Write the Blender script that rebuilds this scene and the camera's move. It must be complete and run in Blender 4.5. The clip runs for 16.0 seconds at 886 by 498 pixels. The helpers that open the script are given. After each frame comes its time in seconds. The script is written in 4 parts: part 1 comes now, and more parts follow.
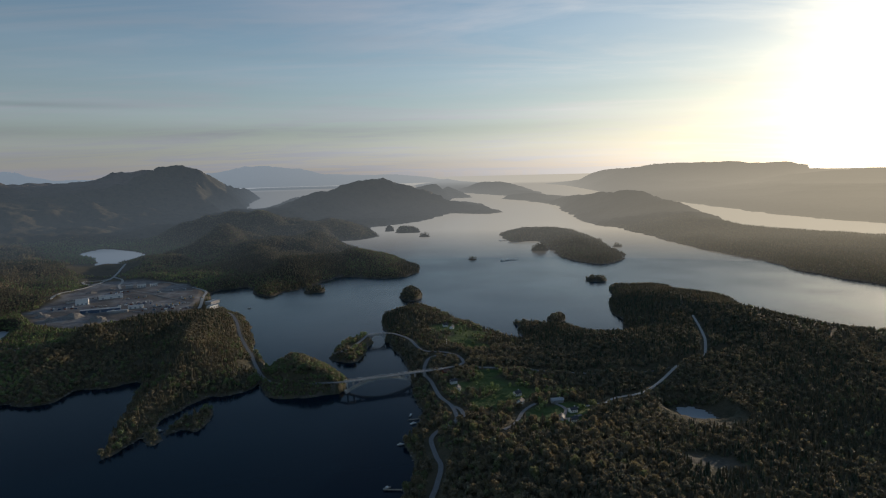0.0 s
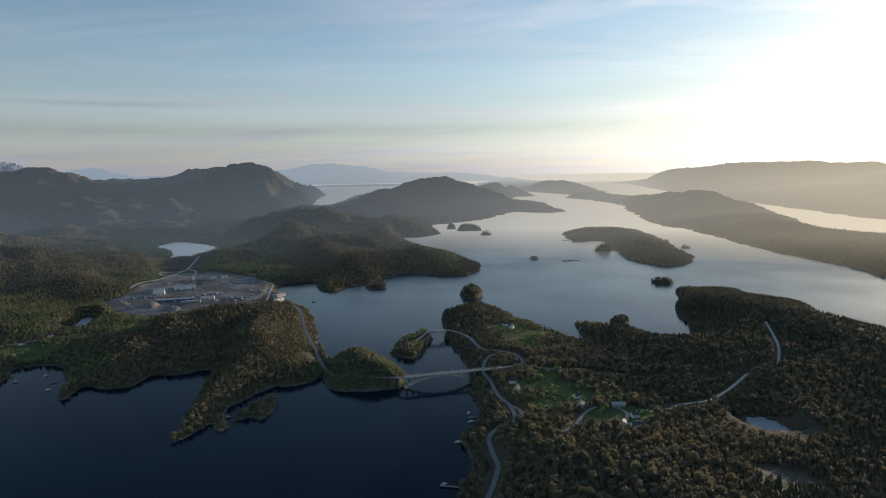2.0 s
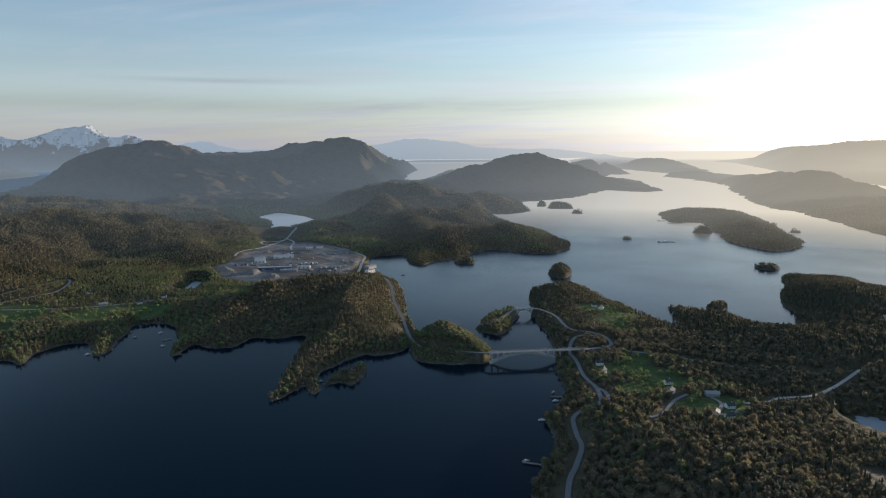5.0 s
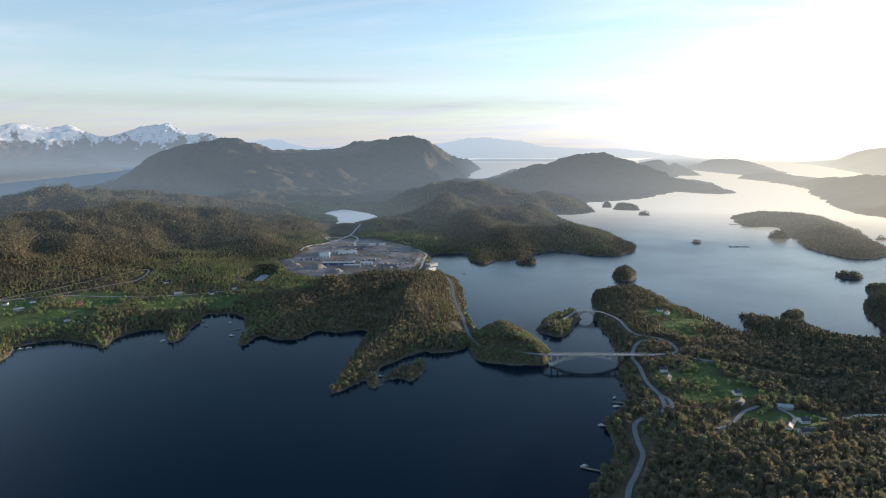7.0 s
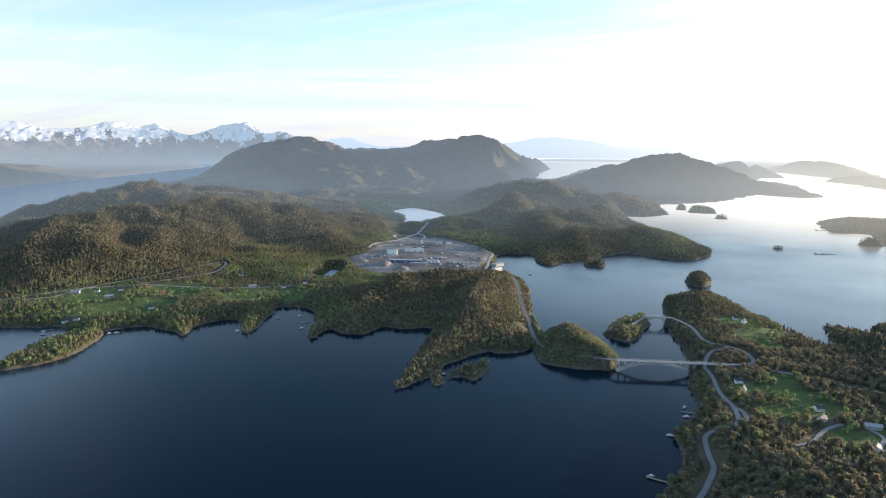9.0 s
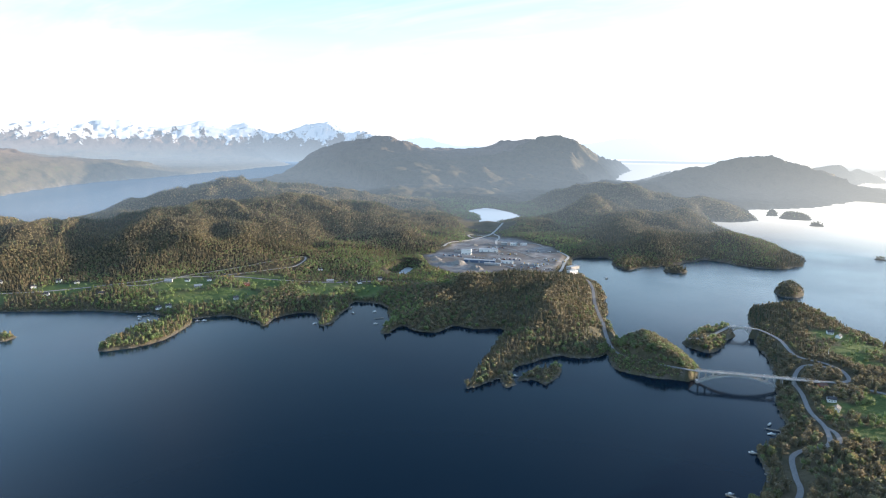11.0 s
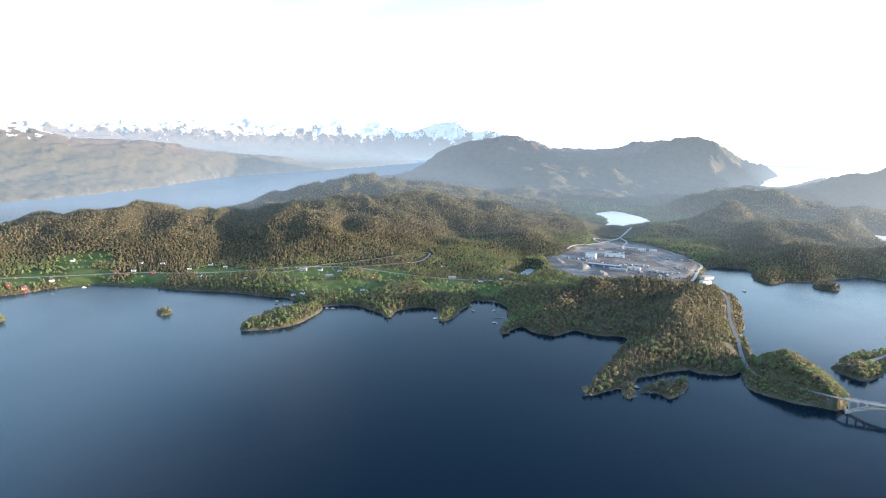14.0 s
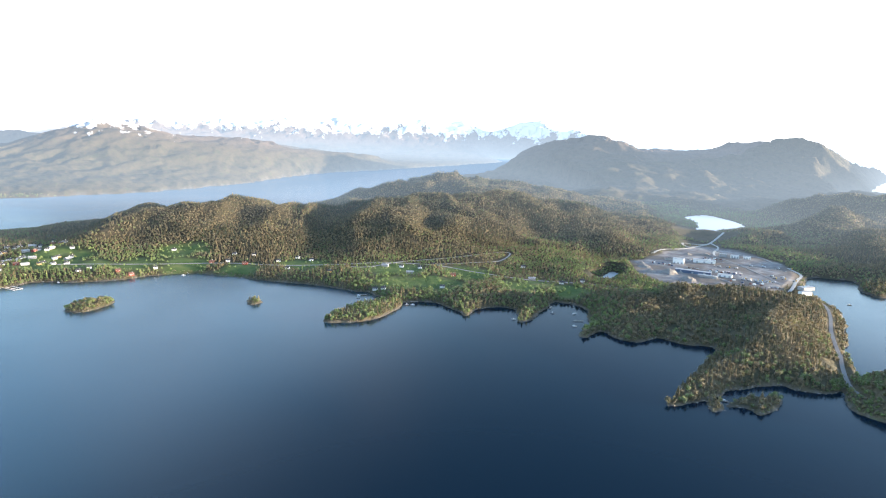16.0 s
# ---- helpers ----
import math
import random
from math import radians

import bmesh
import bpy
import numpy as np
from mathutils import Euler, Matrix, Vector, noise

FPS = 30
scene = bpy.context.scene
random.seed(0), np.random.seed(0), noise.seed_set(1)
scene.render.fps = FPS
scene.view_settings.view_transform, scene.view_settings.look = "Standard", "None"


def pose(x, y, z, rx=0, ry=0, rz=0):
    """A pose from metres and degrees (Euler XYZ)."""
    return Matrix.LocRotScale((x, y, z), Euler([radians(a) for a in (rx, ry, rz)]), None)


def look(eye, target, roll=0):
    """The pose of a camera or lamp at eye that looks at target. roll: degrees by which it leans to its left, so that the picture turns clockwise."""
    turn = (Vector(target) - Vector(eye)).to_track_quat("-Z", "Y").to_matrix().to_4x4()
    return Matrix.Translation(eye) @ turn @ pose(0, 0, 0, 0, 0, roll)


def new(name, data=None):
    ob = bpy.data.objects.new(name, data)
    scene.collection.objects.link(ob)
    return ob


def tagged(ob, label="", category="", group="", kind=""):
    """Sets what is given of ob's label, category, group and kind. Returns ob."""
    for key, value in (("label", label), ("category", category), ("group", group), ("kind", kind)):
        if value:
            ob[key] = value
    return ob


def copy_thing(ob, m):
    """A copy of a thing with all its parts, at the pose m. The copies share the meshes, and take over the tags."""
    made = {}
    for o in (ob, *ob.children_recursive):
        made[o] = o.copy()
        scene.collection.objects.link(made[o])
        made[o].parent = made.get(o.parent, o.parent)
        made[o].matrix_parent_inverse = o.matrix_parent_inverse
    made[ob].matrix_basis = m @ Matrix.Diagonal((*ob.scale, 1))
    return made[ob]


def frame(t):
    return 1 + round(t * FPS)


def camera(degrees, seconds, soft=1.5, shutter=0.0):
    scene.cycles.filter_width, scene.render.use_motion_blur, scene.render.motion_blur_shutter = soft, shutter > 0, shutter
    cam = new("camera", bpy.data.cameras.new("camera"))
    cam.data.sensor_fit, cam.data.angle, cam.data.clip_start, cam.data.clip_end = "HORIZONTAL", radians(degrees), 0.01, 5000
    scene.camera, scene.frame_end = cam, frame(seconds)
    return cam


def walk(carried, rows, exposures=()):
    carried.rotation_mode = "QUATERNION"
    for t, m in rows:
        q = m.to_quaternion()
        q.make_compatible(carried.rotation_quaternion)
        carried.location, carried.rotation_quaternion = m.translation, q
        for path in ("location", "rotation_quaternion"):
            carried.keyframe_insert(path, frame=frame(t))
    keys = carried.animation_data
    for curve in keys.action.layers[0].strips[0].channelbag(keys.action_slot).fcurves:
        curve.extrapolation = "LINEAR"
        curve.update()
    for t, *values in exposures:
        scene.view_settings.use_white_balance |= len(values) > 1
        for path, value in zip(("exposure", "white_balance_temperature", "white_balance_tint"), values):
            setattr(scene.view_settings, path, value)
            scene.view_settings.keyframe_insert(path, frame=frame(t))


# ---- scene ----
# A fjord country seen from a hovering aircraft at 300 m. The camera only turns.
H = 300.0
cam = camera(71.31, 16.0, 1.15)
TURN = [  # seconds, heading, tilt, lean
    (0.0, -0.71, -7.11, -1.39), (0.5, 0.65, -7.20, -1.31), (1.0, 2.01, -7.19, -1.23), (1.5, 3.56, -7.17, -1.15),
    (2.0, 5.00, -7.16, -1.06), (2.5, 6.19, -7.16, -0.95), (3.0, 7.37, -7.16, -0.92), (3.5, 8.92, -7.33, -0.77),
    (4.0, 10.51, -8.44, -0.72), (4.2, 11.13, -8.80, -0.69), (6.5, 17.39, -9.32, -0.29), (7.0, 19.10, -9.32, -0.15), (7.5, 20.78, -9.34, -0.06),
    (8.0, 22.36, -9.34, 0.05), (8.5, 23.87, -9.35, 0.13), (9.0, 25.33, -9.38, 0.19), (11.5, 34.34, -9.46, 0.76),
    (12.0, 36.41, -9.50, 0.89), (12.5, 38.26, -9.53, 1.09), (13.0, 40.20, -9.56, 1.15), (13.5, 42.10, -9.61, 1.24),
    (14.0, 43.77, -9.66, 1.40), (14.5, 45.40, -9.76, 1.54), (15.0, 47.12, -9.82, 1.57), (15.5, 48.95, -9.90, 1.71),
    (16.0, 51.31, -9.95, 1.83)]


def aim(yaw, pitch, roll):
    y, p = radians(yaw), radians(pitch)
    return look((0, 0, H), (-math.sin(y) * math.cos(p), math.cos(y) * math.cos(p), H + math.sin(p)), roll)


walk(cam, [(t, aim(*a)) for t, *a in TURN],
     exposures=[(0.0, -0.66), (2.0, -0.16), (4.0, -0.03), (6.5, 0.52), (9.0, 1.13), (11.5, 1.56), (14.0, 1.84), (16.0, 2.0)])

# ---- light ----
SUN_AZ, SUN_EL = -43.0, 6.2          # degrees left of +y, above the horizon
world = bpy.data.worlds.new("sky")
scene.world = world
world.use_nodes = True
wn, wl = world.node_tree.nodes, world.node_tree.links
wn.clear()
sky = wn.new("ShaderNodeTexSky")
sky.sky_type, sky.sun_disc = "NISHITA", False
sky.sun_elevation, sky.sun_rotation = radians(SUN_EL), radians(-SUN_AZ)
sky.altitude, sky.air_density, sky.dust_density, sky.ozone_density = 300, 1.0, 0.45, 2.4
clear, veil, both, wout = wn.new("ShaderNodeBackground"), wn.new("ShaderNodeBackground"), wn.new("ShaderNodeMixShader"), wn.new("ShaderNodeOutputWorld")
wl.new(sky.outputs[0], clear.inputs["Color"])
# thin high cloud: streaks that thicken towards the horizon
way = wn.new("ShaderNodeTexCoord")
parts = wn.new("ShaderNodeSeparateXYZ")
wl.new(way.outputs["Generated"], parts.inputs[0])


def wmath(op, a, b=None, clamp=False):
    k = wn.new("ShaderNodeMath")
    k.operation, k.use_clamp = op, clamp
    for sock, v in zip(k.inputs, (a, b)):
        if v is None:
            continue
        if isinstance(v, (int, float)):
            sock.default_value = v
        else:
            wl.new(v, sock)
    return k.outputs[0]


rise = wmath("MAXIMUM", parts.outputs[2], 0.0)
# the sky deepens overhead
wl.new(wmath("SUBTRACT", 0.218, wmath("MULTIPLY", wmath("SUBTRACT", rise, 0.25, True), 0.03)), clear.inputs["Strength"])
over = wmath("ADD", rise, 0.10)
flat = wn.new("ShaderNodeCombineXYZ")          # a cloud sheet overhead
wl.new(wmath("DIVIDE", parts.outputs[0], over), flat.inputs[0])
wl.new(wmath("DIVIDE", parts.outputs[1], over), flat.inputs[1])


def wnoise(sx, sy, turn, detail, rough, distort=0.0):
    mp, tx = wn.new("ShaderNodeMapping"), wn.new("ShaderNodeTexNoise")
    mp.inputs["Rotation"].default_value[2] = radians(turn)
    mp.inputs["Scale"].default_value = (sx, sy, 1)
    tx.inputs["Scale"].default_value, tx.inputs["Detail"].default_value = 1.0, detail
    tx.inputs["Roughness"].default_value, tx.inputs["Distortion"].default_value = rough, distort
    wl.new(flat.outputs[0], mp.inputs["Vector"])
    wl.new(mp.outputs[0], tx.inputs["Vector"])
    return tx.outputs["Fac"]


cirrus = wmath("MULTIPLY", wmath("SUBTRACT", wnoise(0.4, 1.3, 25, 8, 0.62, 0.8), 0.48, True), 3.4)
bank = wmath("MULTIPLY", wmath("SUBTRACT", wnoise(0.12, 0.5, 12, 4, 0.5), 0.40, True), 1.6)
low = wmath("POWER", wmath("SUBTRACT", 1.0, wmath("MULTIPLY", rise, 2.3), True), 2.4)
tufts = wmath("MULTIPLY", wmath("SUBTRACT", wnoise(1.1, 2.4, 20, 6, 0.6, 0.5), 0.50, True), 2.2)
cover = wmath("ADD", wmath("ADD", wmath("ADD", wmath("MULTIPLY", cirrus, 0.45), wmath("MULTIPLY", tufts, 0.35)), wmath("MULTIPLY", bank, 0.16)), wmath("MULTIPLY", low, 0.80), True)
wl.new(wmath("MINIMUM", cover, 0.92), both.inputs[0])
# towards the sun the cloud is brighter and warmer
SUN_WAY = (-math.sin(radians(SUN_AZ)) * math.cos(radians(SUN_EL)), math.cos(radians(SUN_AZ)) * math.cos(radians(SUN_EL)), math.sin(radians(SUN_EL)))
dot = wn.new("ShaderNodeVectorMath")
dot.operation = "DOT_PRODUCT"
dot.inputs[1].default_value = SUN_WAY
wl.new(way.outputs["Generated"], dot.inputs[0])
sunward = wmath("MAXIMUM", dot.outputs["Value"], 0.0)
tone = wn.new("ShaderNodeMix")
tone.data_type = "RGBA"
tone.inputs[6].default_value, tone.inputs[7].default_value = (0.82, 0.86, 1.0, 1), (1.0, 0.88, 0.66, 1)
wl.new(wmath("POWER", sunward, 6.0), tone.inputs[0])
wl.new(tone.outputs[2], veil.inputs["Color"])
glow = wmath("ADD", wmath("ADD", 0.60, wmath("MULTIPLY", wmath("POWER", sunward, 5.0), 1.6)), wmath("MULTIPLY", wmath("POWER", sunward, 90.0), 6.0))
# long grey banks low over the horizon
seam_at, seam = wn.new("ShaderNodeMapping"), wn.new("ShaderNodeTexNoise")
seam_at.inputs["Scale"].default_value = (1.2, 1.2, 22)
seam.inputs["Scale"].default_value, seam.inputs["Detail"].default_value = 1.0, 5
wl.new(way.outputs["Generated"], seam_at.inputs["Vector"])
wl.new(seam_at.outputs[0], seam.inputs["Vector"])
grey = wmath("ADD", 0.62, wmath("MULTIPLY", seam.outputs["Fac"], 0.7))
heading = wmath("ARCTAN2", wmath("MULTIPLY", parts.outputs[0], -1.0), parts.outputs[1])


def swell(value, middle, half):
    """One in the middle, falling off to nothing on both sides."""
    off = wmath("DIVIDE", wmath("SUBTRACT", value, middle), half)
    return wmath("EXPONENT", wmath("MULTIPLY", wmath("MULTIPLY", off, off), -1.0))


# haze dims the horizon, a long bank lies over it and a thin dark streak above that
away = wmath("SUBTRACT", 1.0, wmath("POWER", sunward, 4.0))
ragged = wmath("ADD", rise, wmath("MULTIPLY", wmath("SUBTRACT", seam.outputs["Fac"], 0.5), 0.012))
dim = wmath("ADD", wmath("MULTIPLY", swell(rise, 0.0, 0.05), 0.20), wmath("MULTIPLY", swell(ragged, 0.067, 0.011), 0.20))
streak = wmath("MULTIPLY", swell(ragged, 0.103, 0.0035), wmath("MULTIPLY", swell(heading, 0.57, 0.12), 0.26))
shade = wmath("SUBTRACT", 1.0, wmath("MULTIPLY", wmath("ADD", dim, streak), away))
wl.new(wmath("MULTIPLY", wmath("MULTIPLY", glow, grey), shade), veil.inputs["Strength"])
wl.new(clear.outputs[0], both.inputs[1])
wl.new(veil.outputs[0], both.inputs[2])
wl.new(both.outputs[0], wout.inputs["Surface"])

sun = new("sun", bpy.data.lights.new("sun", "SUN"))
sun.data.energy, sun.data.angle, sun.data.color = 5.0, radians(0.6), (1.0, 0.80, 0.59)
sd = Vector((-math.sin(radians(SUN_AZ)) * math.cos(radians(SUN_EL)), math.cos(radians(SUN_AZ)) * math.cos(radians(SUN_EL)), math.sin(radians(SUN_EL))))
sun.matrix_world = look((0, 0, 900), Vector((0, 0, 900)) - sd)


# ---- materials ----
def shader(name, rough=0.9, spec=0.3):
    m = bpy.data.materials.new(name)
    m.use_nodes = True
    n, l = m.node_tree.nodes, m.node_tree.links
    b = n["Principled BSDF"]
    b.inputs["Roughness"].default_value = rough
    b.inputs["Specular IOR Level"].default_value = spec
    return m, n, l, b


def noise_node(n, l, scale, detail=5, vec=None, rough=0.55):
    t = n.new("ShaderNodeTexNoise")
    t.inputs["Scale"].default_value, t.inputs["Detail"].default_value, t.inputs["Roughness"].default_value = scale, detail, rough
    if vec is None:
        g = n.new("ShaderNodeNewGeometry")
        vec = g.outputs["Position"]
    l.new(vec, t.inputs["Vector"])
    return t.outputs["Fac"]


def ramp(n, l, fac, stops):
    r = n.new("ShaderNodeValToRGB")
    e = r.color_ramp.elements
    while len(e) < len(stops):
        e.new(0.5)
    for k, (p, c) in zip(e, stops):
        k.position, k.color = p, (*c, 1)
    l.new(fac, r.inputs[0])
    return r.outputs[0]


def mixed(n, l, fac, a, b):
    x = n.new("ShaderNodeMix")
    x.data_type = "RGBA"
    for sock, v in ((x.inputs[0], fac), (x.inputs[6], a), (x.inputs[7], b)):
        if isinstance(v, (int, float)):
            sock.default_value = v
        elif isinstance(v, tuple):
            sock.default_value = (*v, 1)
        else:
            l.new(v, sock)
    return x.outputs[2]


def attr(n, name):
    a = n.new("ShaderNodeAttribute")
    a.attribute_name = name
    return a.outputs["Fac"]


def bump(n, l, height, strength, dist, b, normal=None):
    k = n.new("ShaderNodeBump")
    k.inputs["Strength"].default_value, k.inputs["Distance"].default_value = strength, dist
    l.new(height, k.inputs["Height"])
    if normal is not None:
        l.new(normal, k.inputs["Normal"])
    l.new(k.outputs[0], b.inputs["Normal"])


def plain(name, colour, rough=0.7, spread=0.25, scale=0.8, metal=0.0):
    m, n, l, b = shader(name, rough)
    f = noise_node(n, l, scale)
    lo, hi = tuple(c * (1 - spread) for c in colour), tuple(min(1, c * (1 + spread)) for c in colour)
    l.new(ramp(n, l, f, [(0.3, lo), (0.7, hi)]), b.inputs["Base Color"])
    b.inputs["Metallic"].default_value = metal
    bump(n, l, noise_node(n, l, scale * 4), 0.3, 0.05, b)
    return m


def land_material(name="land", far=False):
    m, n, l, b = shader(name, 0.95, 0.15)
    floor_scale = 0.66 if far else 1.0      # far floor colours are scaled to 0.66 of the near ones
    floor_c = ramp(n, l, noise_node(n, l, 0.022, 10, None, 0.72), [(at, tuple(q * floor_scale for q in col)) for at, col in (
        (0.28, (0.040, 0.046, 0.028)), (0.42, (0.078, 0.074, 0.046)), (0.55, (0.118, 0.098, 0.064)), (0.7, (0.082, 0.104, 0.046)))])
    grass_c = ramp(n, l, noise_node(n, l, 0.03, 6), [(0.3, (0.055, 0.095, 0.030)), (0.55, (0.095, 0.130, 0.044)), (0.75, (0.150, 0.150, 0.066))])
    stone_c = ramp(n, l, noise_node(n, l, 0.05, 10, None, 0.7), [(0.25, (0.10, 0.094, 0.09)), (0.45, (0.19, 0.182, 0.178)), (0.6, (0.28, 0.272, 0.266)), (0.8, (0.40, 0.39, 0.38))])
    stone_c = mixed(n, l, ramp(n, l, noise_node(n, l, 0.011, 4), [(0.42, (0, 0, 0)), (0.60, (1, 1, 1))]), stone_c, (0.14, 0.126, 0.115))
    rock_c = ramp(n, l, noise_node(n, l, 0.2, 6), [(0.3, (0.07, 0.066, 0.058)), (0.7, (0.18, 0.168, 0.15))])
    snow_c = (0.66, 0.68, 0.72)
    c = mixed(n, l, attr(n, "field"), floor_c, grass_c)
    heath_c = ramp(n, l, noise_node(n, l, 0.03, 10, None, 0.7), [(0.3, (0.068, 0.052, 0.042)), (0.55, (0.125, 0.096, 0.080)), (0.75, (0.095, 0.090, 0.062))])
    c = mixed(n, l, attr(n, "heath"), c, heath_c)
    c = mixed(n, l, attr(n, "rock"), c, rock_c)
    c = mixed(n, l, attr(n, "gravel"), c, stone_c)
    drift = n.new("ShaderNodeMath")
    drift.operation = "MULTIPLY_ADD"
    drift.inputs[1].default_value = 3.0
    l.new(noise_node(n, l, 0.015, 9, None, 0.64), drift.inputs[0])
    l.new(attr(n, "snow"), drift.inputs[2])
    lying = n.new("ShaderNodeMapRange")
    lying.inputs[1].default_value, lying.inputs[2].default_value = 1.72, 1.88
    l.new(drift.outputs[0], lying.inputs[0])
    c = mixed(n, l, lying.outputs[0], c, snow_c)
    l.new(c, b.inputs["Base Color"])
    bump(n, l, noise_node(n, l, 0.08, 6), 0.30 if far else 0.8, 6.0, b)
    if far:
        haze_glow(n, l, b)
    return m


def haze_glow(n, l, b, cool=(0.37, 0.46, 0.57)):
    """Paints haze as emission: mixes a glow over the far surface by its air value."""
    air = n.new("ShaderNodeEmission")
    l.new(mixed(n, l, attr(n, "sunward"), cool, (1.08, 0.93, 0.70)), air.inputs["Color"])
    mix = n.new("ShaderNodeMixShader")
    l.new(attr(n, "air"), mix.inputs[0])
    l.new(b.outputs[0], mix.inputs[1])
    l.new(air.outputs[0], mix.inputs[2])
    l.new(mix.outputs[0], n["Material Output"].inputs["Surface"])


def water_material(name="water", far=False):
    m, n, l, b = shader(name, 0.06, 0.28)
    b.inputs["IOR"].default_value = 1.333
    # raises gloss and roughness; its paler base colour stands in for reflected skylight
    bright_water = attr(n, "bright_water")
    gloss = n.new("ShaderNodeMapRange")
    gloss.inputs[3].default_value, gloss.inputs[4].default_value = 0.095, 0.82
    l.new(bright_water, gloss.inputs[0])
    l.new(gloss.outputs[0], b.inputs["Specular IOR Level"])
    # the ponds' pale base colour paints in the bright sky they reflect
    l.new(mixed(n, l, attr(n, "pond_shine"), mixed(n, l, bright_water, (0.002, 0.010, 0.021), (0.005, 0.030, 0.050)), (0.40, 0.42, 0.42)), b.inputs["Base Color"])
    calm = noise_node(n, l, 0.004, 4)
    rr = n.new("ShaderNodeMapRange")
    rr.inputs[1].default_value, rr.inputs[2].default_value, rr.inputs[3].default_value, rr.inputs[4].default_value = 0.35, 0.65, 0.10, 0.17
    l.new(calm, rr.inputs[0])
    ripple = n.new("ShaderNodeMath")
    ripple.operation = "MULTIPLY_ADD"
    ripple.inputs[1].default_value = 0.10
    l.new(bright_water, ripple.inputs[0])
    l.new(rr.outputs[0], ripple.inputs[2])
    l.new(ripple.outputs[0], b.inputs["Roughness"])
    bump(n, l, noise_node(n, l, 0.25, 3), 0.07, 0.5, b)
    # far water glows in place of the sky it would reflect
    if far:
        haze_glow(n, l, b, (0.30, 0.42, 0.58))
    return m


def tree_material(name="foliage", far=False):
    m, n, l, b = shader(name, 0.85, 0.15)
    b.inputs["Sheen Weight"].default_value = 0.4
    b.inputs["Sheen Roughness"].default_value = 0.5
    t = attr(n, "tint")
    c = ramp(n, l, t, [(0.0, (0.074, 0.096, 0.056)), (0.35, (0.160, 0.136, 0.082)), (0.6, (0.212, 0.170, 0.098)), (0.8, (0.150, 0.192, 0.078)), (1.0, (0.190, 0.25, 0.088))])
    g = n.new("ShaderNodeNewGeometry")
    v = ramp(n, l, g.outputs["Random Per Island"], [(0.0, (0.74, 0.76, 0.78)), (1.0, (1.24, 1.21, 1.17))])
    mm = n.new("ShaderNodeMix")
    mm.data_type, mm.blend_type = "RGBA", "MULTIPLY"
    mm.inputs[0].default_value = 1.0
    l.new(c, mm.inputs[6])
    l.new(v, mm.inputs[7])
    l.new(mm.outputs[2], b.inputs["Base Color"])
    leaf, both = n.new("ShaderNodeBsdfTranslucent"), n.new("ShaderNodeMixShader")
    both.inputs[0].default_value = 0.45
    l.new(mm.outputs[2], leaf.inputs["Color"])
    l.new(b.outputs[0], both.inputs[1])
    l.new(leaf.outputs[0], both.inputs[2])
    l.new(both.outputs[0], n["Material Output"].inputs["Surface"])
    # far trees get the same haze painted in as emission
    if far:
        haze_glow(n, l, both)
    return m


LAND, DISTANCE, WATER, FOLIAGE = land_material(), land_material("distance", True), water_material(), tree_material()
FAR_WATER, FAR_FOLIAGE = water_material("far water", True), tree_material("far foliage", True)
ASPHALT = plain("asphalt", (0.22, 0.218, 0.215), 0.8)
# gravel-like, and paler still: the low sun's gloss is put into the colour
GRAVEL = plain("pale gravel", (0.42, 0.41, 0.38), 0.9)
CONCRETE = plain("concrete", (0.42, 0.41, 0.39), 0.8)
WHITE = plain("white paint", (0.78, 0.77, 0.74), 0.6, 0.06)
BARK = plain("bark", (0.09, 0.07, 0.05), 0.9)

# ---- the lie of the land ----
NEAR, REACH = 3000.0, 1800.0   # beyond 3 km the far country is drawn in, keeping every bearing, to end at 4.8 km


def draw_in(x, y, z):
    R = np.maximum(np.hypot(x, y), 1e-6)
    u = np.maximum(R - NEAR, 0) / REACH
    r = np.where(R < NEAR, R, NEAR + REACH * u / (1 + u))
    k = r / R
    return x * k, y * k, H + (z - H) * k


def lattice(i, j, seed):
    h = (i.astype(np.int64) * 374761393 + j.astype(np.int64) * 668265263 + seed * 2147483647) & 0xFFFFFFFF
    h = ((h ^ (h >> 13)) * 1274126177) & 0xFFFFFFFF
    return ((h ^ (h >> 16)) & 0xFFFF) / 65535.0 * 2 - 1


def vnoise(x, y, seed=0):
    i, j = np.floor(x), np.floor(y)
    u, v = x - i, y - j
    u, v = u * u * (3 - 2 * u), v * v * (3 - 2 * v)
    a, b, c, d = lattice(i, j, seed), lattice(i + 1, j, seed), lattice(i, j + 1, seed), lattice(i + 1, j + 1, seed)
    return (a * (1 - u) + b * u) * (1 - v) + (c * (1 - u) + d * u) * v


def fbm(x, y, size, octaves=4, seed=0):
    s, a, total = 0.0, 1.0, 0.0
    for k in range(octaves):
        s = s + a * vnoise(x / size * 2 ** k + 17.3 * k, y / size * 2 ** k - 9.1 * k, seed + k)
        total += a
        a *= 0.5
    return s / total


def curve_through(pts, closed=True, steps=5):
    p = np.array(pts, float)
    n = len(p)
    out = []
    for i in range(n if closed else n - 1):
        if closed:
            a, b, c, d = p[i - 1], p[i], p[(i + 1) % n], p[(i + 2) % n]
        else:
            a, b, c, d = p[max(i - 1, 0)], p[i], p[i + 1], p[min(i + 2, n - 1)]
        for s in range(steps):
            t = s / steps
            out.append(0.5 * (2 * b + (c - a) * t + (2 * a - 5 * b + 4 * c - d) * t * t + (3 * b - a - 3 * c + d) * t ** 3))
    if not closed:
        out.append(p[-1])
    return np.array(out)


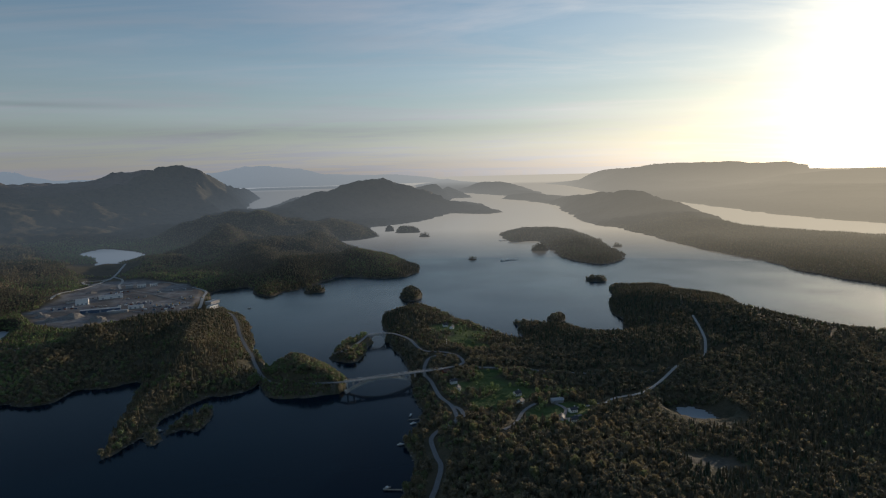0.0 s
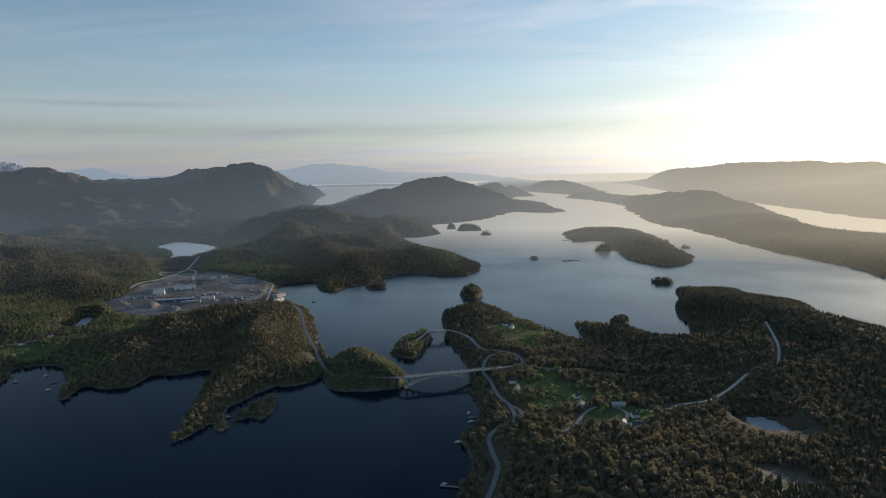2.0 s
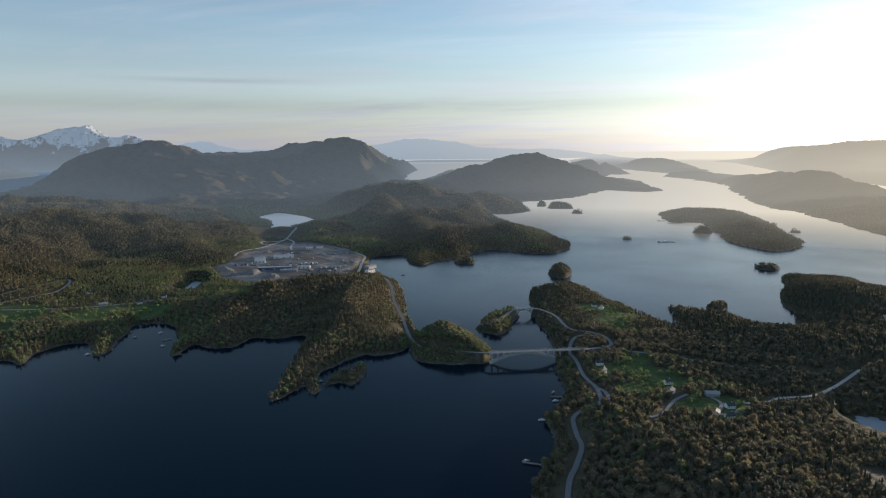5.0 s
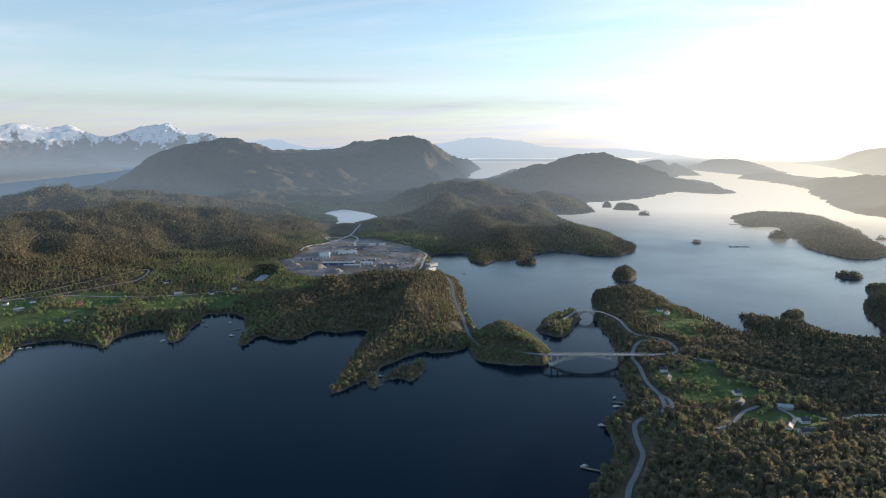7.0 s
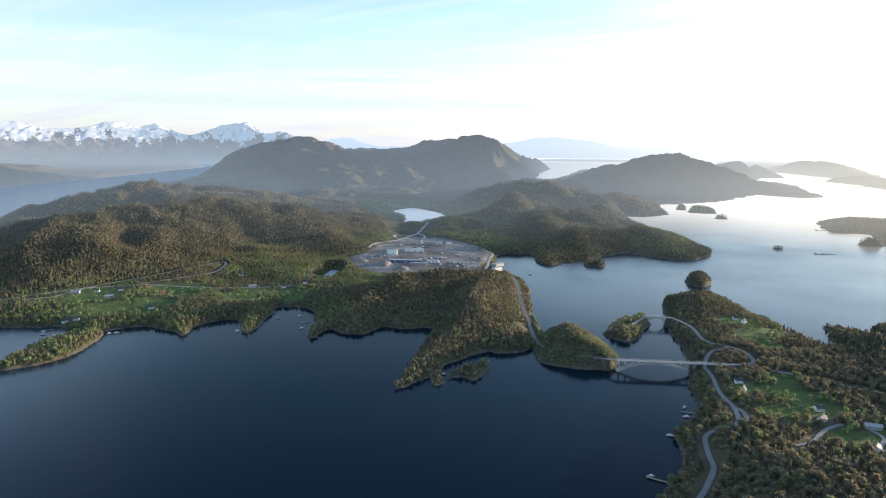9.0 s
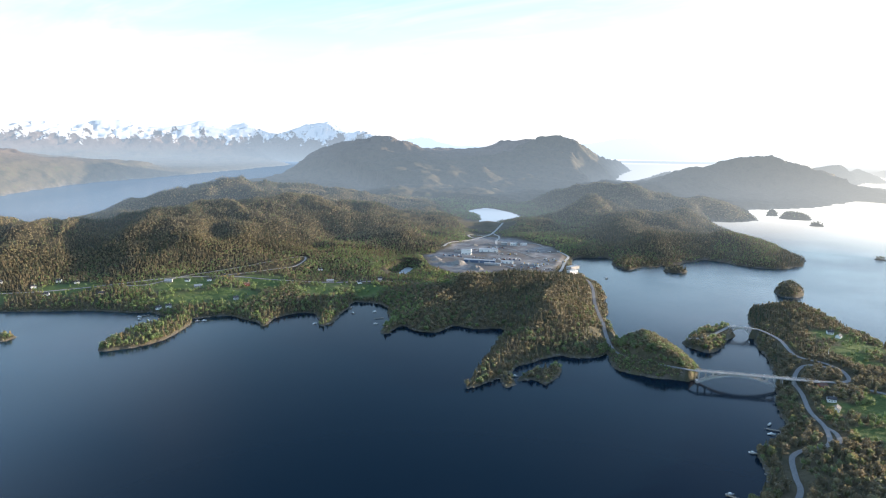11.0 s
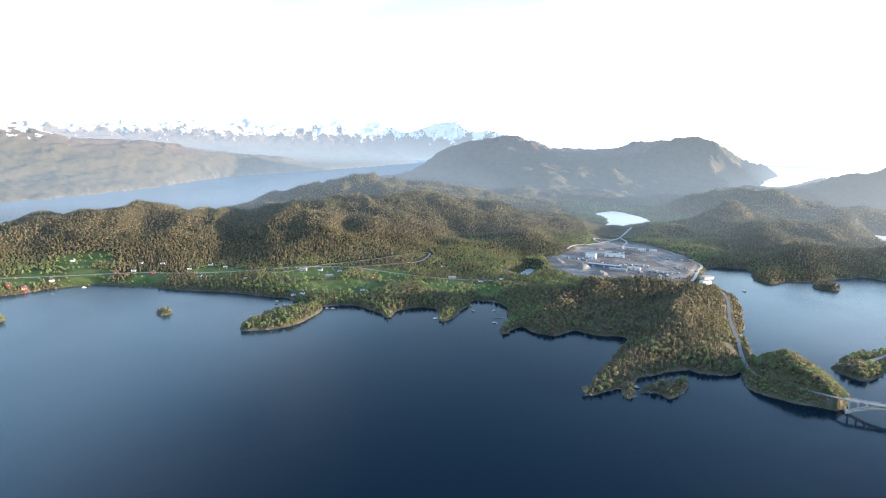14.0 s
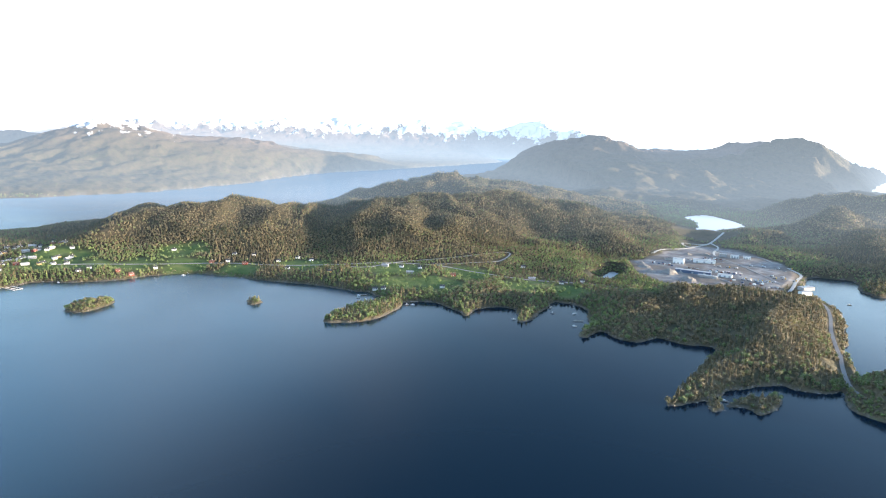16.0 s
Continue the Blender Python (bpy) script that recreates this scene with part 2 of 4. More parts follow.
def inside_distance(x, y, pts, reach):
    """Metres inside (+) or outside (-) a closed line; points far outside are left at -reach."""
    q = curve_through(pts)
    out = np.full(x.shape, -float(reach))
    box = (x > q[:, 0].min() - reach) & (x < q[:, 0].max() + reach) & (y > q[:, 1].min() - reach) & (y < q[:, 1].max() + reach)
    px, py = x[box], y[box]
    best, odd = np.full(px.shape, 1e18), np.zeros(px.shape, bool)
    for (ax, ay), (bx, by) in zip(q, np.roll(q, -1, axis=0)):
        ex, ey = bx - ax, by - ay
        t = np.clip(((px - ax) * ex + (py - ay) * ey) / (ex * ex + ey * ey + 1e-9), 0, 1)
        best = np.minimum(best, (px - ax - t * ex) ** 2 + (py - ay - t * ey) ** 2)
        if ay != by:
            odd ^= ((ay > py) != (by > py)) & (px < ex * (py - ay) / ey + ax)
    out[box] = np.where(odd, 1, -1) * np.sqrt(best)
    return out


def near_line(x, y, pts, closed=False):
    q = curve_through(pts, closed, 4)
    best = np.full(x.shape, 1e18)
    along = np.zeros(x.shape)
    for k in range(len(q) - 1):
        (ax, ay), (bx, by) = q[k][:2], q[k + 1][:2]
        ex, ey = bx - ax, by - ay
        t = np.clip(((x - ax) * ex + (y - ay) * ey) / (ex * ex + ey * ey + 1e-9), 0, 1)
        d = (x - ax - t * ex) ** 2 + (y - ay - t * ey) ** 2
        if q.shape[1] > 2:
            along = np.where(d < best, q[k][2] * (1 - t) + q[k + 1][2] * t, along)
        best = np.minimum(best, d)
    return np.sqrt(best), along


MAIN_SOUTH = [(-270, 915), (-265, 860), (-295, 825), (-315, 825), (-335, 790), (-350, 750), (-345, 720), (-355, 685), (-360, 650), (-372, 645), (-385, 700),
              (-415, 795), (-445, 895), (-490, 870), (-525, 870), (-530, 825), (-555, 810), (-595, 815), (-595, 765), (-635, 835), (-700, 900), (-750, 905),
              (-765, 885), (-730, 820), (-705, 750), (-725, 750), (-770, 795), (-805, 770), (-805, 725), (-785, 685), (-820, 690), (-885, 690), (-915, 655),
              (-940, 635), (-985, 625)]
MAIN_WEST = [(-1020, 622), (-1050, 605), (-1120, 570), (-1180, 520), (-1265, 470), (-1350, 405), (-1375, 320), (-1370, 240), (-1385, 175), (-1415, 110),
             (-1400, 55), (-1380, -300), (-1900, -500), (-2150, 160), (-2200, 600), (-2300, 1015), (-2550, 1495), (-2980, 2020), (-3420, 2600), (-3840, 3500), (-4700, 5460)]
MAIN_NORTH = [(-3800, 7200), (-2600, 8800), (-1700, 8800), (-1040, 7400), (-300, 7600), (50, 8250), (200, 6920), (0, 6000), (180, 6140), (400, 5620),
              (460, 4480), (320, 4340), (120, 4480), (-60, 3900), (-260, 3580), (-360, 3420), (-280, 2975), (-335, 2815), (-435, 2765), (-360, 2505), (-275, 2380),
              (-140, 2135), (-65, 1990), (-55, 1875), (-115, 1760), (-200, 1765), (-245, 1800), (-300, 1790), (-335, 1675), (-400, 1580), (-420, 1525),
              (-470, 1575), (-510, 1670), (-550, 1650), (-585, 1605), (-520, 1415), (-465, 1365), (-405, 1280), (-350, 1135), (-300, 1000)]
# name: outline, base height, how fast the shore rises
LANDS = {
    "mainland": (MAIN_SOUTH + MAIN_WEST + MAIN_NORTH, 12, 25),
    "near shore": ([(-40, 520), (-30, 570), (-30, 620), (-40, 660), (-25, 695), (-20, 750), (-35, 810), (-45, 900), (-60, 995), (-80, 1050), (-95, 1140),
                    (-110, 1270), (-60, 1370), (-5, 1330), (40, 1215), (80, 1155), (125, 1080), (155, 1060), (155, 1135), (155, 1200), (180, 1190),
                    (205, 1170), (250, 1135), (265, 1080), (305, 1060), (355, 1080), (355, 1155), (375, 1260), (380, 1350), (420, 1440), (440, 1540),
                    (485, 1535), (560, 1520), (585, 1415), (650, 1355), (635, 1195), (690, 1130), (780, 1040), (1600, 400), (1500, -900), (-200, -900),
                    (-60, -200), (-40, 250)], 13, 25),
    "knob": ([(-90, 1475), (-70, 1430), (-45, 1440), (-35, 1490), (-50, 1525), (-80, 1525)], 22, 12),
    "road isle": ([(-175, 990), (-155, 970), (-135, 965), (-125, 1005), (-122, 1070), (-128, 1115), (-145, 1115), (-170, 1065)], 10, 12),
    "bridge isle": ([(-260, 880), (-235, 820), (-200, 810), (-165, 815), (-140, 830), (-132, 860), (-155, 900), (-195, 945), (-240, 960), (-260, 925)], 10, 14),
    "centre isle": ([(315, 2880), (320, 2595), (385, 2600), (440, 2570), (435, 2140), (465, 2010), (515, 1915), (590, 1960), (645, 2085), (655, 2255),
                     (680, 2575), (640, 3020), (460, 3100), (380, 3040)], 14, 30),
    "east isle": ([(760, 6740), (920, 6000), (1020, 5120), (920, 4300), (860, 3360), (920, 3040), (940, 2675), (975, 2190), (1030, 1945), (1025, 1745),
                   (1055, 1615), (1100, 1480), (1500, 900), (2300, 1300), (1715, 2335), (1620, 2460), (1425, 2750), (1560, 3680), (1720, 4640), (1660, 5820), (1380, 6520)], 14, 40),
    "far isle": ([(-450, 14300), (300, 9500), (600, 8250), (880, 7320), (1200, 6640), (1400, 8400), (1150, 9650), (950, 11300), (1450, 13950), (1000, 17900), (200, 19150)], 20, 120),
    "bay isle": ([(-500, 8200), (-50, 8550), (140, 7260), (400, 7120), (400, 8000), (150, 8350)], 20, 80),
    "left isle": ([(-890, 465), (-870, 480), (-855, 515), (-860, 560), (-905, 630), (-940, 630), (-950, 585), (-935, 530)], 6, 10),
    "outer isle": ([(-1170, 130), (-1145, 155), (-1160, 185), (-1185, 210), (-1210, 200), (-1210, 160)], 6, 10),
    "skerry": ([(-1068, 403), (-1047, 403), (-1053, 425), (-1075, 420)], 4, 8),
    "point isle": ([(-325, 700), (-310, 715), (-290, 710), (-288, 750), (-300, 780), (-310, 760), (-325, 730)], 5, 8),
    "point rock": ([(-340, 685), (-327, 672), (-325, 690), (-340, 705), (-347, 700)], 4, 6),
    "causeway": ([(-318, 1010), (-304, 1016), (-250, 905), (-246, 870), (-262, 872), (-268, 905)], 4, 5),
    "clump isle": ([(222, 1215), (235, 1185), (257, 1212), (250, 1245)], 7, 8),
    "west fell": ([(-3100, -1500), (-3200, 160), (-3240, 420), (-3320, 740), (-3600, 1180), (-3760, 1420), (-4620, 2340), (-5200, 3460), (-5620, 4260), (-6300, 5440),
                   (-7600, 7200), (-12000, 9000), (-20000, 3000), (-20000, -4000)], 25, 90),
    "east range": ([(2450, 13250), (2450, 11550), (2100, 7220), (2080, 5380), (2060, 4200), (2060, 3540), (2140, 3180), (2180, 2955), (2400, 1500), (4500, -500),
                    (9000, 3000), (9000, 12000), (4500, 16000)], 20, 90),
    "snow range": ([(-7200, 8600), (-7200, 10200), (-8200, 13500), (-12000, 18000), (-22000, 14000), (-20000, 6500), (-12500, 6200)], 10, 300),
    "fjord end": ([(-1700, 13700), (-2900, 13300), (-4100, 13400), (-4300, 15200), (-2100, 15600)], 18, 120),
    "north coast": ([(-12500, 15500), (-8000, 16500), (-2500, 17200), (600, 19500), (-1000, 24000), (-14000, 22000)], 8, 300),
}
for k, (ix, iy, ir) in enumerate([(-140, 3140, 55), (-240, 3220, 22), (-50, 2895, 22), (125, 2100, 12), (390, 2295, 26), (430, 1640, 25), (700, 2350, 15), (-320, 1585, 24)]):
    LANDS["islet %d" % k] = ([(ix - ir, iy - ir * 0.3), (ix - ir * 0.3, iy - ir), (ix + ir, iy - ir * 0.7), (ix + ir * 1.1, iy + ir * 0.5), (ix, iy + ir), (ix - ir * 0.8, iy + ir * 0.8)], min(ir * 0.45, 10), 8)
WATERS = {  # lakes, inlets and ponds cut out of the land
    "lake": [(-1445, 2505), (-1290, 2340), (-1180, 2150), (-1140, 2210), (-1140, 2435), (-1270, 2585), (-1455, 2705)],
    "pond": [(-860, 1155), (-820, 1135), (-855, 1215), (-885, 1235)],
    "dam": [(296, 737), (298, 700), (316, 690), (330, 704), (325, 728), (312, 738)],
    "fjord": [(-1720, 5680), (-1540, 5560), (-1600, 6400), (-1650, 7480), (-1500, 9800), (-3100, 9800), (-2500, 8900), (-2140, 7260)],
    "fjord head": [(-1500, 4420), (-1380, 4260), (-1580, 4940)],
}


def bearing(reach, *points):
    """A crest line from compass bearings (degrees left of +y) and heights, at one distance from the aircraft."""
    return [(-math.sin(radians(a)) * reach, math.cos(radians(a)) * reach, h) for a, h in points]


RIDGES = [  # half width, points with their heights
    (480, [(-2165, 1345, 40), (-2195, 1485, 100), (-2160, 1625, 120), (-2110, 1760, 122), (-2050, 1910, 110), (-1955, 2140, 72)]),
    (330, [(-1600, 1085, 85), (-1650, 1405, 100), (-1580, 1560, 95), (-1450, 1720, 75)]),
    (280, [(-1900, 100, 8), (-1890, 220, 30), (-1870, 340, 62), (-1840, 480, 84), (-1800, 610, 88), (-1770, 790, 66), (-1730, 960, 56)]),
    (1300, [(-3940, 3380, 55), (-3900, 3740, 135), (-3780, 3980, 245), (-3660, 4120, 310), (-3400, 4320, 354), (-3280, 4420, 321), (-3220, 4580, 229)]),
    (1200, [(-3500, 5240, 258), (-3080, 5500, 248), (-2740, 5560, 305), (-2600, 5620, 325)]),
    (700, [(-2740, 5560, 305), (-2400, 5720, 350), (-2240, 5780, 325), (-1980, 5880, 290)]),
    (350, [(-2160, 6240, 315), (-2180, 7280, 265), (-2300, 8700, 170), (-2400, 10200, 100)]),
    (470, [(-2240, 5780, 325), (-1880, 5900, 290), (-1740, 6100, 205)]),
    (500, [(-2060, 3080, 44), (-1915, 2690, 40)]),
    (350, [(-1280, 3260, 40), (-1160, 3400, 75), (-1040, 3560, 100)]),
    (300, [(-916, 4100, 95), (-830, 4320, 105), (-815, 4560, 185), (-735, 4660, 210), (-560, 4760, 232), (-300, 4900, 222), (-140, 5000, 165)]),
    (400, [(-860, 2875, 113), (-715, 2915, 106), (-565, 2945, 59), (-440, 3260, 43)]),
    (110, [(-240, 2040, 34), (-165, 1980, 24), (-110, 1900, 26)]),
    (190, [(-905, 2330, 60), (-865, 2450, 100), (-800, 2560, 96)]),
    (150, [(-560, 2330, 50), (-500, 2450, 82), (-470, 2600, 70)]),
    (80, [(-905, 2010, 28), (-880, 2060, 40)]),
    (120, [(-420, 1830, 30), (-390, 1920, 36)]),
    (150, [(-640, 1950, 18), (-600, 2080, 40), (-660, 2200, 46)]),
    (320, [(1080, 5080, 89), (1260, 4120, 131), (1340, 3660, 117), (1360, 3220, 79), (1410, 2875, 40), (1600, 2655, 32), (1650, 2505, 30), (1725, 2335, 30)]),
    (900, [(-120, 8000, 166), (250, 8600, 231), (500, 8800, 264), (800, 8750, 186)]),
    (500, [(900, 7540, 80), (1080, 6920, 79)]),
    (1500, [(2150, 10800, 90), (2650, 10700, 240), (3100, 10550, 285), (3550, 10400, 215), (3600, 9850, 325), (4050, 9150, 322), (4550, 8900, 310), (5050, 8600, 285), (5250, 8500, 165), (5300, 7880, 110), (5300, 7280, 205)]),
    (1000, [(3240, 7320, 20), (3480, 6760, 62), (3700, 6180, 81), (3800, 5640, 80), (3840, 5240, 87)]),
    (1350, bearing(5600, (90, 90), (87, 135), (84.7, 205), (82.8, 262), (80.6, 334), (79.5, 338), (78.1, 322), (75.2, 255), (73.2, 238), (71, 236), (68.8, 238), (65, 196))
     + bearing(6200, (61, 160), (58.5, 110), (55.9, 40))),
    (1000, bearing(8600, (90, 200), (86, 235), (83, 200), (72, 225), (68, 170))),
    (2000, bearing(14600, (76, 520), (73.5, 460), (71, 610), (69, 520), (67.3, 600), (65.5, 680), (63.5, 590), (61.5, 650), (60, 690), (57.8, 650), (56, 620), (54.4, 690), (53.3, 730), (52.4, 690), (51.2, 640),
                    (49.9, 700), (48.8, 560), (47.4, 440), (46.1, 520), (44.3, 670), (43.3, 690), (42.5, 745), (41.1, 590), (39.2, 630), (37.3, 400))),
    (1600, bearing(19500, (37.3, 380), (35.3, 560), (33.8, 690), (32.5, 590), (31.3, 460), (28, 330), (24, 300), (22, 400), (20, 470), (18, 540), (16.4, 620), (14.6, 570), (12.9, 540), (11.2, 430), (9.9, 330), (7, 250), (4, 300), (2, 240))),
    (85, [(-440, 1230, 22), (-415, 1060, 40), (-392, 880, 32), (-370, 760, 14)]),
    (80, [(-500, 1160, 26), (-570, 1060, 36), (-650, 960, 26)]),
    (82, [(-236, 905, 18), (-215, 905, 22), (-195, 895, 22), (-172, 874, 18)]),
    (130, [(90, 560, 14), (160, 480, 18)]),
    (140, [(330, 1000, 18), (520, 1250, 22), (560, 1060, 24)]),
    (160, [(500, 2300, 28), (540, 2700, 24)]),
]
LOW = [  # land held low between the hills so the fjord shows from the camera, and how high it reaches
    ([(-1620, 4700), (-1250, 4800), (-1000, 5300), (-700, 6200), (-700, 8200), (-1420, 9800), (-1560, 6400), (-1640, 5900), (-1800, 5500)], 16),
]
QUARRY = [(-905, 1370), (-930, 1540), (-940, 1680), (-915, 1735), (-840, 1745), (-760, 1710), (-670, 1650), (-600, 1555), (-568, 1480), (-546, 1370), (-538, 1290), (-555, 1215), (-650, 1235), (-685, 1195), (-740, 1190), (-820, 1235)]
FIELDS = [(-1110, 740, 70), (-1020, 700, 55), (-960, 760, 60), (-860, 900, 60), (-780, 960, 45), (-1300, 480, 60), (-1390, 400, 60), (-1450, 300, 60), (-1560, 150, 90),
          (-1480, 230, 50), (-1250, 600, 60), (-1000, 880, 60), (125, 695, 30), (62, 745, 26), (20, 1120, 36), (60, 1080, 38), (40, 1030, 34), (70, 990, 30), (25, 800, 20), (75, 800, 34), (95, 770, 30), (70, 850, 20), (152, 705, 26), (150, 668, 18), (-1500, 420, 60), (-640, 1020, 30)]


ROADS = []  # line with heights, width, name


def lay_road(name, width, pts):
    """Notes a road; heights that are not given follow the ground."""
    line = curve_through([p[:2] for p in pts], False, 8)
    if len(pts[0]) > 2:
        h = curve_through(pts, False, 8)[:, 2]
    else:
        h = np.maximum(lie(line[:, 0], line[:, 1])[0], 2.5)
        for _ in range(12):
            h[1:-1] = (h[:-2] + h[1:-1] + h[2:]) / 3
    ROADS.append(([(float(a), float(b), float(c)) for (a, b), c in zip(line, h)], width, name))


def lie(x, y):
    """Heights and the distance inside the shore for points of the plan."""
    R = np.hypot(x, y)
    rough = np.clip(R / 1000, 0.6, 6)
    wob = rough * (9 * fbm(x, y, 90, 3, 3) + 4 * fbm(x, y, 22, 2, 9))
    hill = np.zeros(x.shape)
    for w, pts in RIDGES:
        c = np.array(pts, float)
        m = (x > c[:, 0].min() - 3 * w) & (x < c[:, 0].max() + 3 * w) & (y > c[:, 1].min() - 3 * w) & (y < c[:, 1].max() + 3 * w)
        d, hh = near_line(x[m], y[m], pts)
        c2 = c.copy()
        for _ in range(4):
            c2[1:-1, 2] = (c2[:-2, 2] + c2[1:-1, 2] + c2[2:, 2]) / 3
        _, even = near_line(x[m], y[m], c2)
        away = 1 - np.exp(-(d / (0.4 * w)) ** 2)
        hh = hh * (1 - away) + even * away
        w2 = w * (1 + 0.35 * fbm(x[m], y[m], w * 0.9, 3, 21))
        hill[m] = (hill[m] ** 8 + (np.maximum(hh, 0) * np.exp(-(d / w2) ** 2)) ** 8) ** (1 / 8)
    z, shore = np.full(x.shape, -25.0), np.full(x.shape, -400.0)
    for name, (pts, base, rise) in LANDS.items():
        small = rise < 15
        d = inside_distance(x, y, pts, 400 if rise < 100 else 1500) + wob * (0.25 if small else 1.0)
        lf = 1 - np.exp(-np.maximum(d, 0) / (rise * 3))
        zz = 0.8 + base * (1 - np.exp(-np.maximum(d, 0) / rise)) + hill * lf
        zz = zz + lf * (6 * fbm(x, y, 140, 3, 31) + 3 * fbm(x, y, 60, 2, 33) + hill * 0.10 * fbm(x, y, 420, 4, 41) + np.minimum(hill, 85) / 85 * 54 * np.clip(2500 / R, 0.3, 1) * (0.42 - np.abs(2 * fbm(0.45 * (0.75 * x - 0.66 * y), 0.66 * x + 0.75 * y, 270, 4, 43)) + 0.22 * fbm(x, y, 110, 3, 45)))
        if name in ("snow range", "north coast"):
            zz = zz + lf * hill * (0.30 * (1 - 2.4 * np.abs(fbm(x, y, 1300, 4, 141))) - 0.09) * (1 if name == "snow range" else 0.5)
        if name == "west fell":
            zz = zz + lf * hill * 0.09 * (0.4 - np.abs(2 * fbm(x, y + 0.4 * x, 700, 4, 145)))
        if name == "mainland":     # knolls and hollows inland
            inner = (1 - np.exp(-np.maximum(d, 0) / 150)) * np.clip((R - 1000) / 700, 0, 1) * (1 - np.clip(1.4 - np.hypot(x + 1300, y - 600) / 900, 0, 1))
            zz = zz + inner * 26 * (0.40 - np.abs(2 * fbm(x, y, 330, 4, 47)))
        zz = np.where(d > 0, np.maximum(zz, 0.7), np.maximum(d * 0.25, -25))
        z, shore = np.maximum(z, zz), np.maximum(shore, d)
    for pts in WATERS.values():
        reach = 900 if pts[0][1] > 4000 else 420 if pts[0][1] > 2000 else 60
        d = inside_distance(x, y, pts, reach) + 0.4 * wob
        z = np.where(d > 0, -2.0, np.where(d > -reach * 0.9, np.minimum(z, 1.5 + np.maximum(-d, 0) * (0.9 if pts[0][1] > 4000 else 0.09) + 500 * (np.maximum(-d, 0) / reach) ** 4), z))
        shore = np.where(d > -2, np.minimum(shore, -d), shore)
    for pts, most in LOW:
        d = inside_distance(x, y, pts, 600)
        z = np.where(d > -550, np.minimum(z, most + 8 * fbm(x, y, 200, 3, 15) + 1.1 * np.maximum(-d, 0)), z)
    q = inside_distance(x, y, QUARRY, 200) + 22 * fbm(x, y, 70, 3, 5)
    k = np.clip((q + 20) / 25, 0, 1)
    z = z * (1 - k) + k * (15 + 1.5 * fbm(x, y, 50, 2, 8))
    for pts, w, kept in ROADS:
        c = np.array(pts)
        m = (x > c[:, 0].min() - 30) & (x < c[:, 0].max() + 30) & (y > c[:, 1].min() - 30) & (y < c[:, 1].max() + 30)
        d, zr = near_line(x[m], y[m], pts)
        k = np.clip(1 - (d - w * 0.75) / 7, 0, 1)
        z[m] = np.where(shore[m] > -6, z[m] * (1 - k) + (zr - 0.4) * k, z[m])
    return z, shore, q


def field_mask(x, y):
    f = np.zeros(x.shape)
    for fx, fy, fr in FIELDS:
        f = np.maximum(f, 1.25 - np.hypot(x - fx, y - fy) / fr)
    return np.clip(f * 1.7 - 0.1 + 1.3 * fbm(x, y, 48, 3, 13), 0, 1) * np.clip(f * 3, 0, 1)


def mesh_from(name, verts, faces, mat, smooth=True):
    me = bpy.data.meshes.new(name)
    v, f = np.asarray(verts, np.float32), np.asarray(faces, np.int32)
    me.vertices.add(len(v))
    me.vertices.foreach_set("co", v.ravel())
    k = f.shape[1]
    me.loops.add(f.size)
    me.loops.foreach_set("vertex_index", f.ravel())
    me.polygons.add(len(f))
    me.polygons.foreach_set("loop_start", np.arange(0, f.size, k, dtype=np.int32))
    me.polygons.foreach_set("use_smooth", np.full(len(f), smooth, bool))
    me.update(calc_edges=True)
    me.materials.append(mat)
    return me


def set_attr(me, name, values):
    a = me.attributes.new(name, "FLOAT", "POINT")
    a.data.foreach_set("value", np.asarray(values, np.float32))


def round_sheet(radii, angles):
    """Vertices of a round sheet and its quads."""
    r, a = np.meshgrid(radii, angles, indexing="ij")
    nr, na = r.shape
    i = np.arange((nr - 1) * na)
    row, col = i // na, i % na
    nx = (col + 1) % na
    return -np.sin(a).ravel() * r.ravel(), np.cos(a).ravel() * r.ravel(), np.stack([row * na + nx, row * na + col, (row + 1) * na + col, (row + 1) * na + nx], 1)


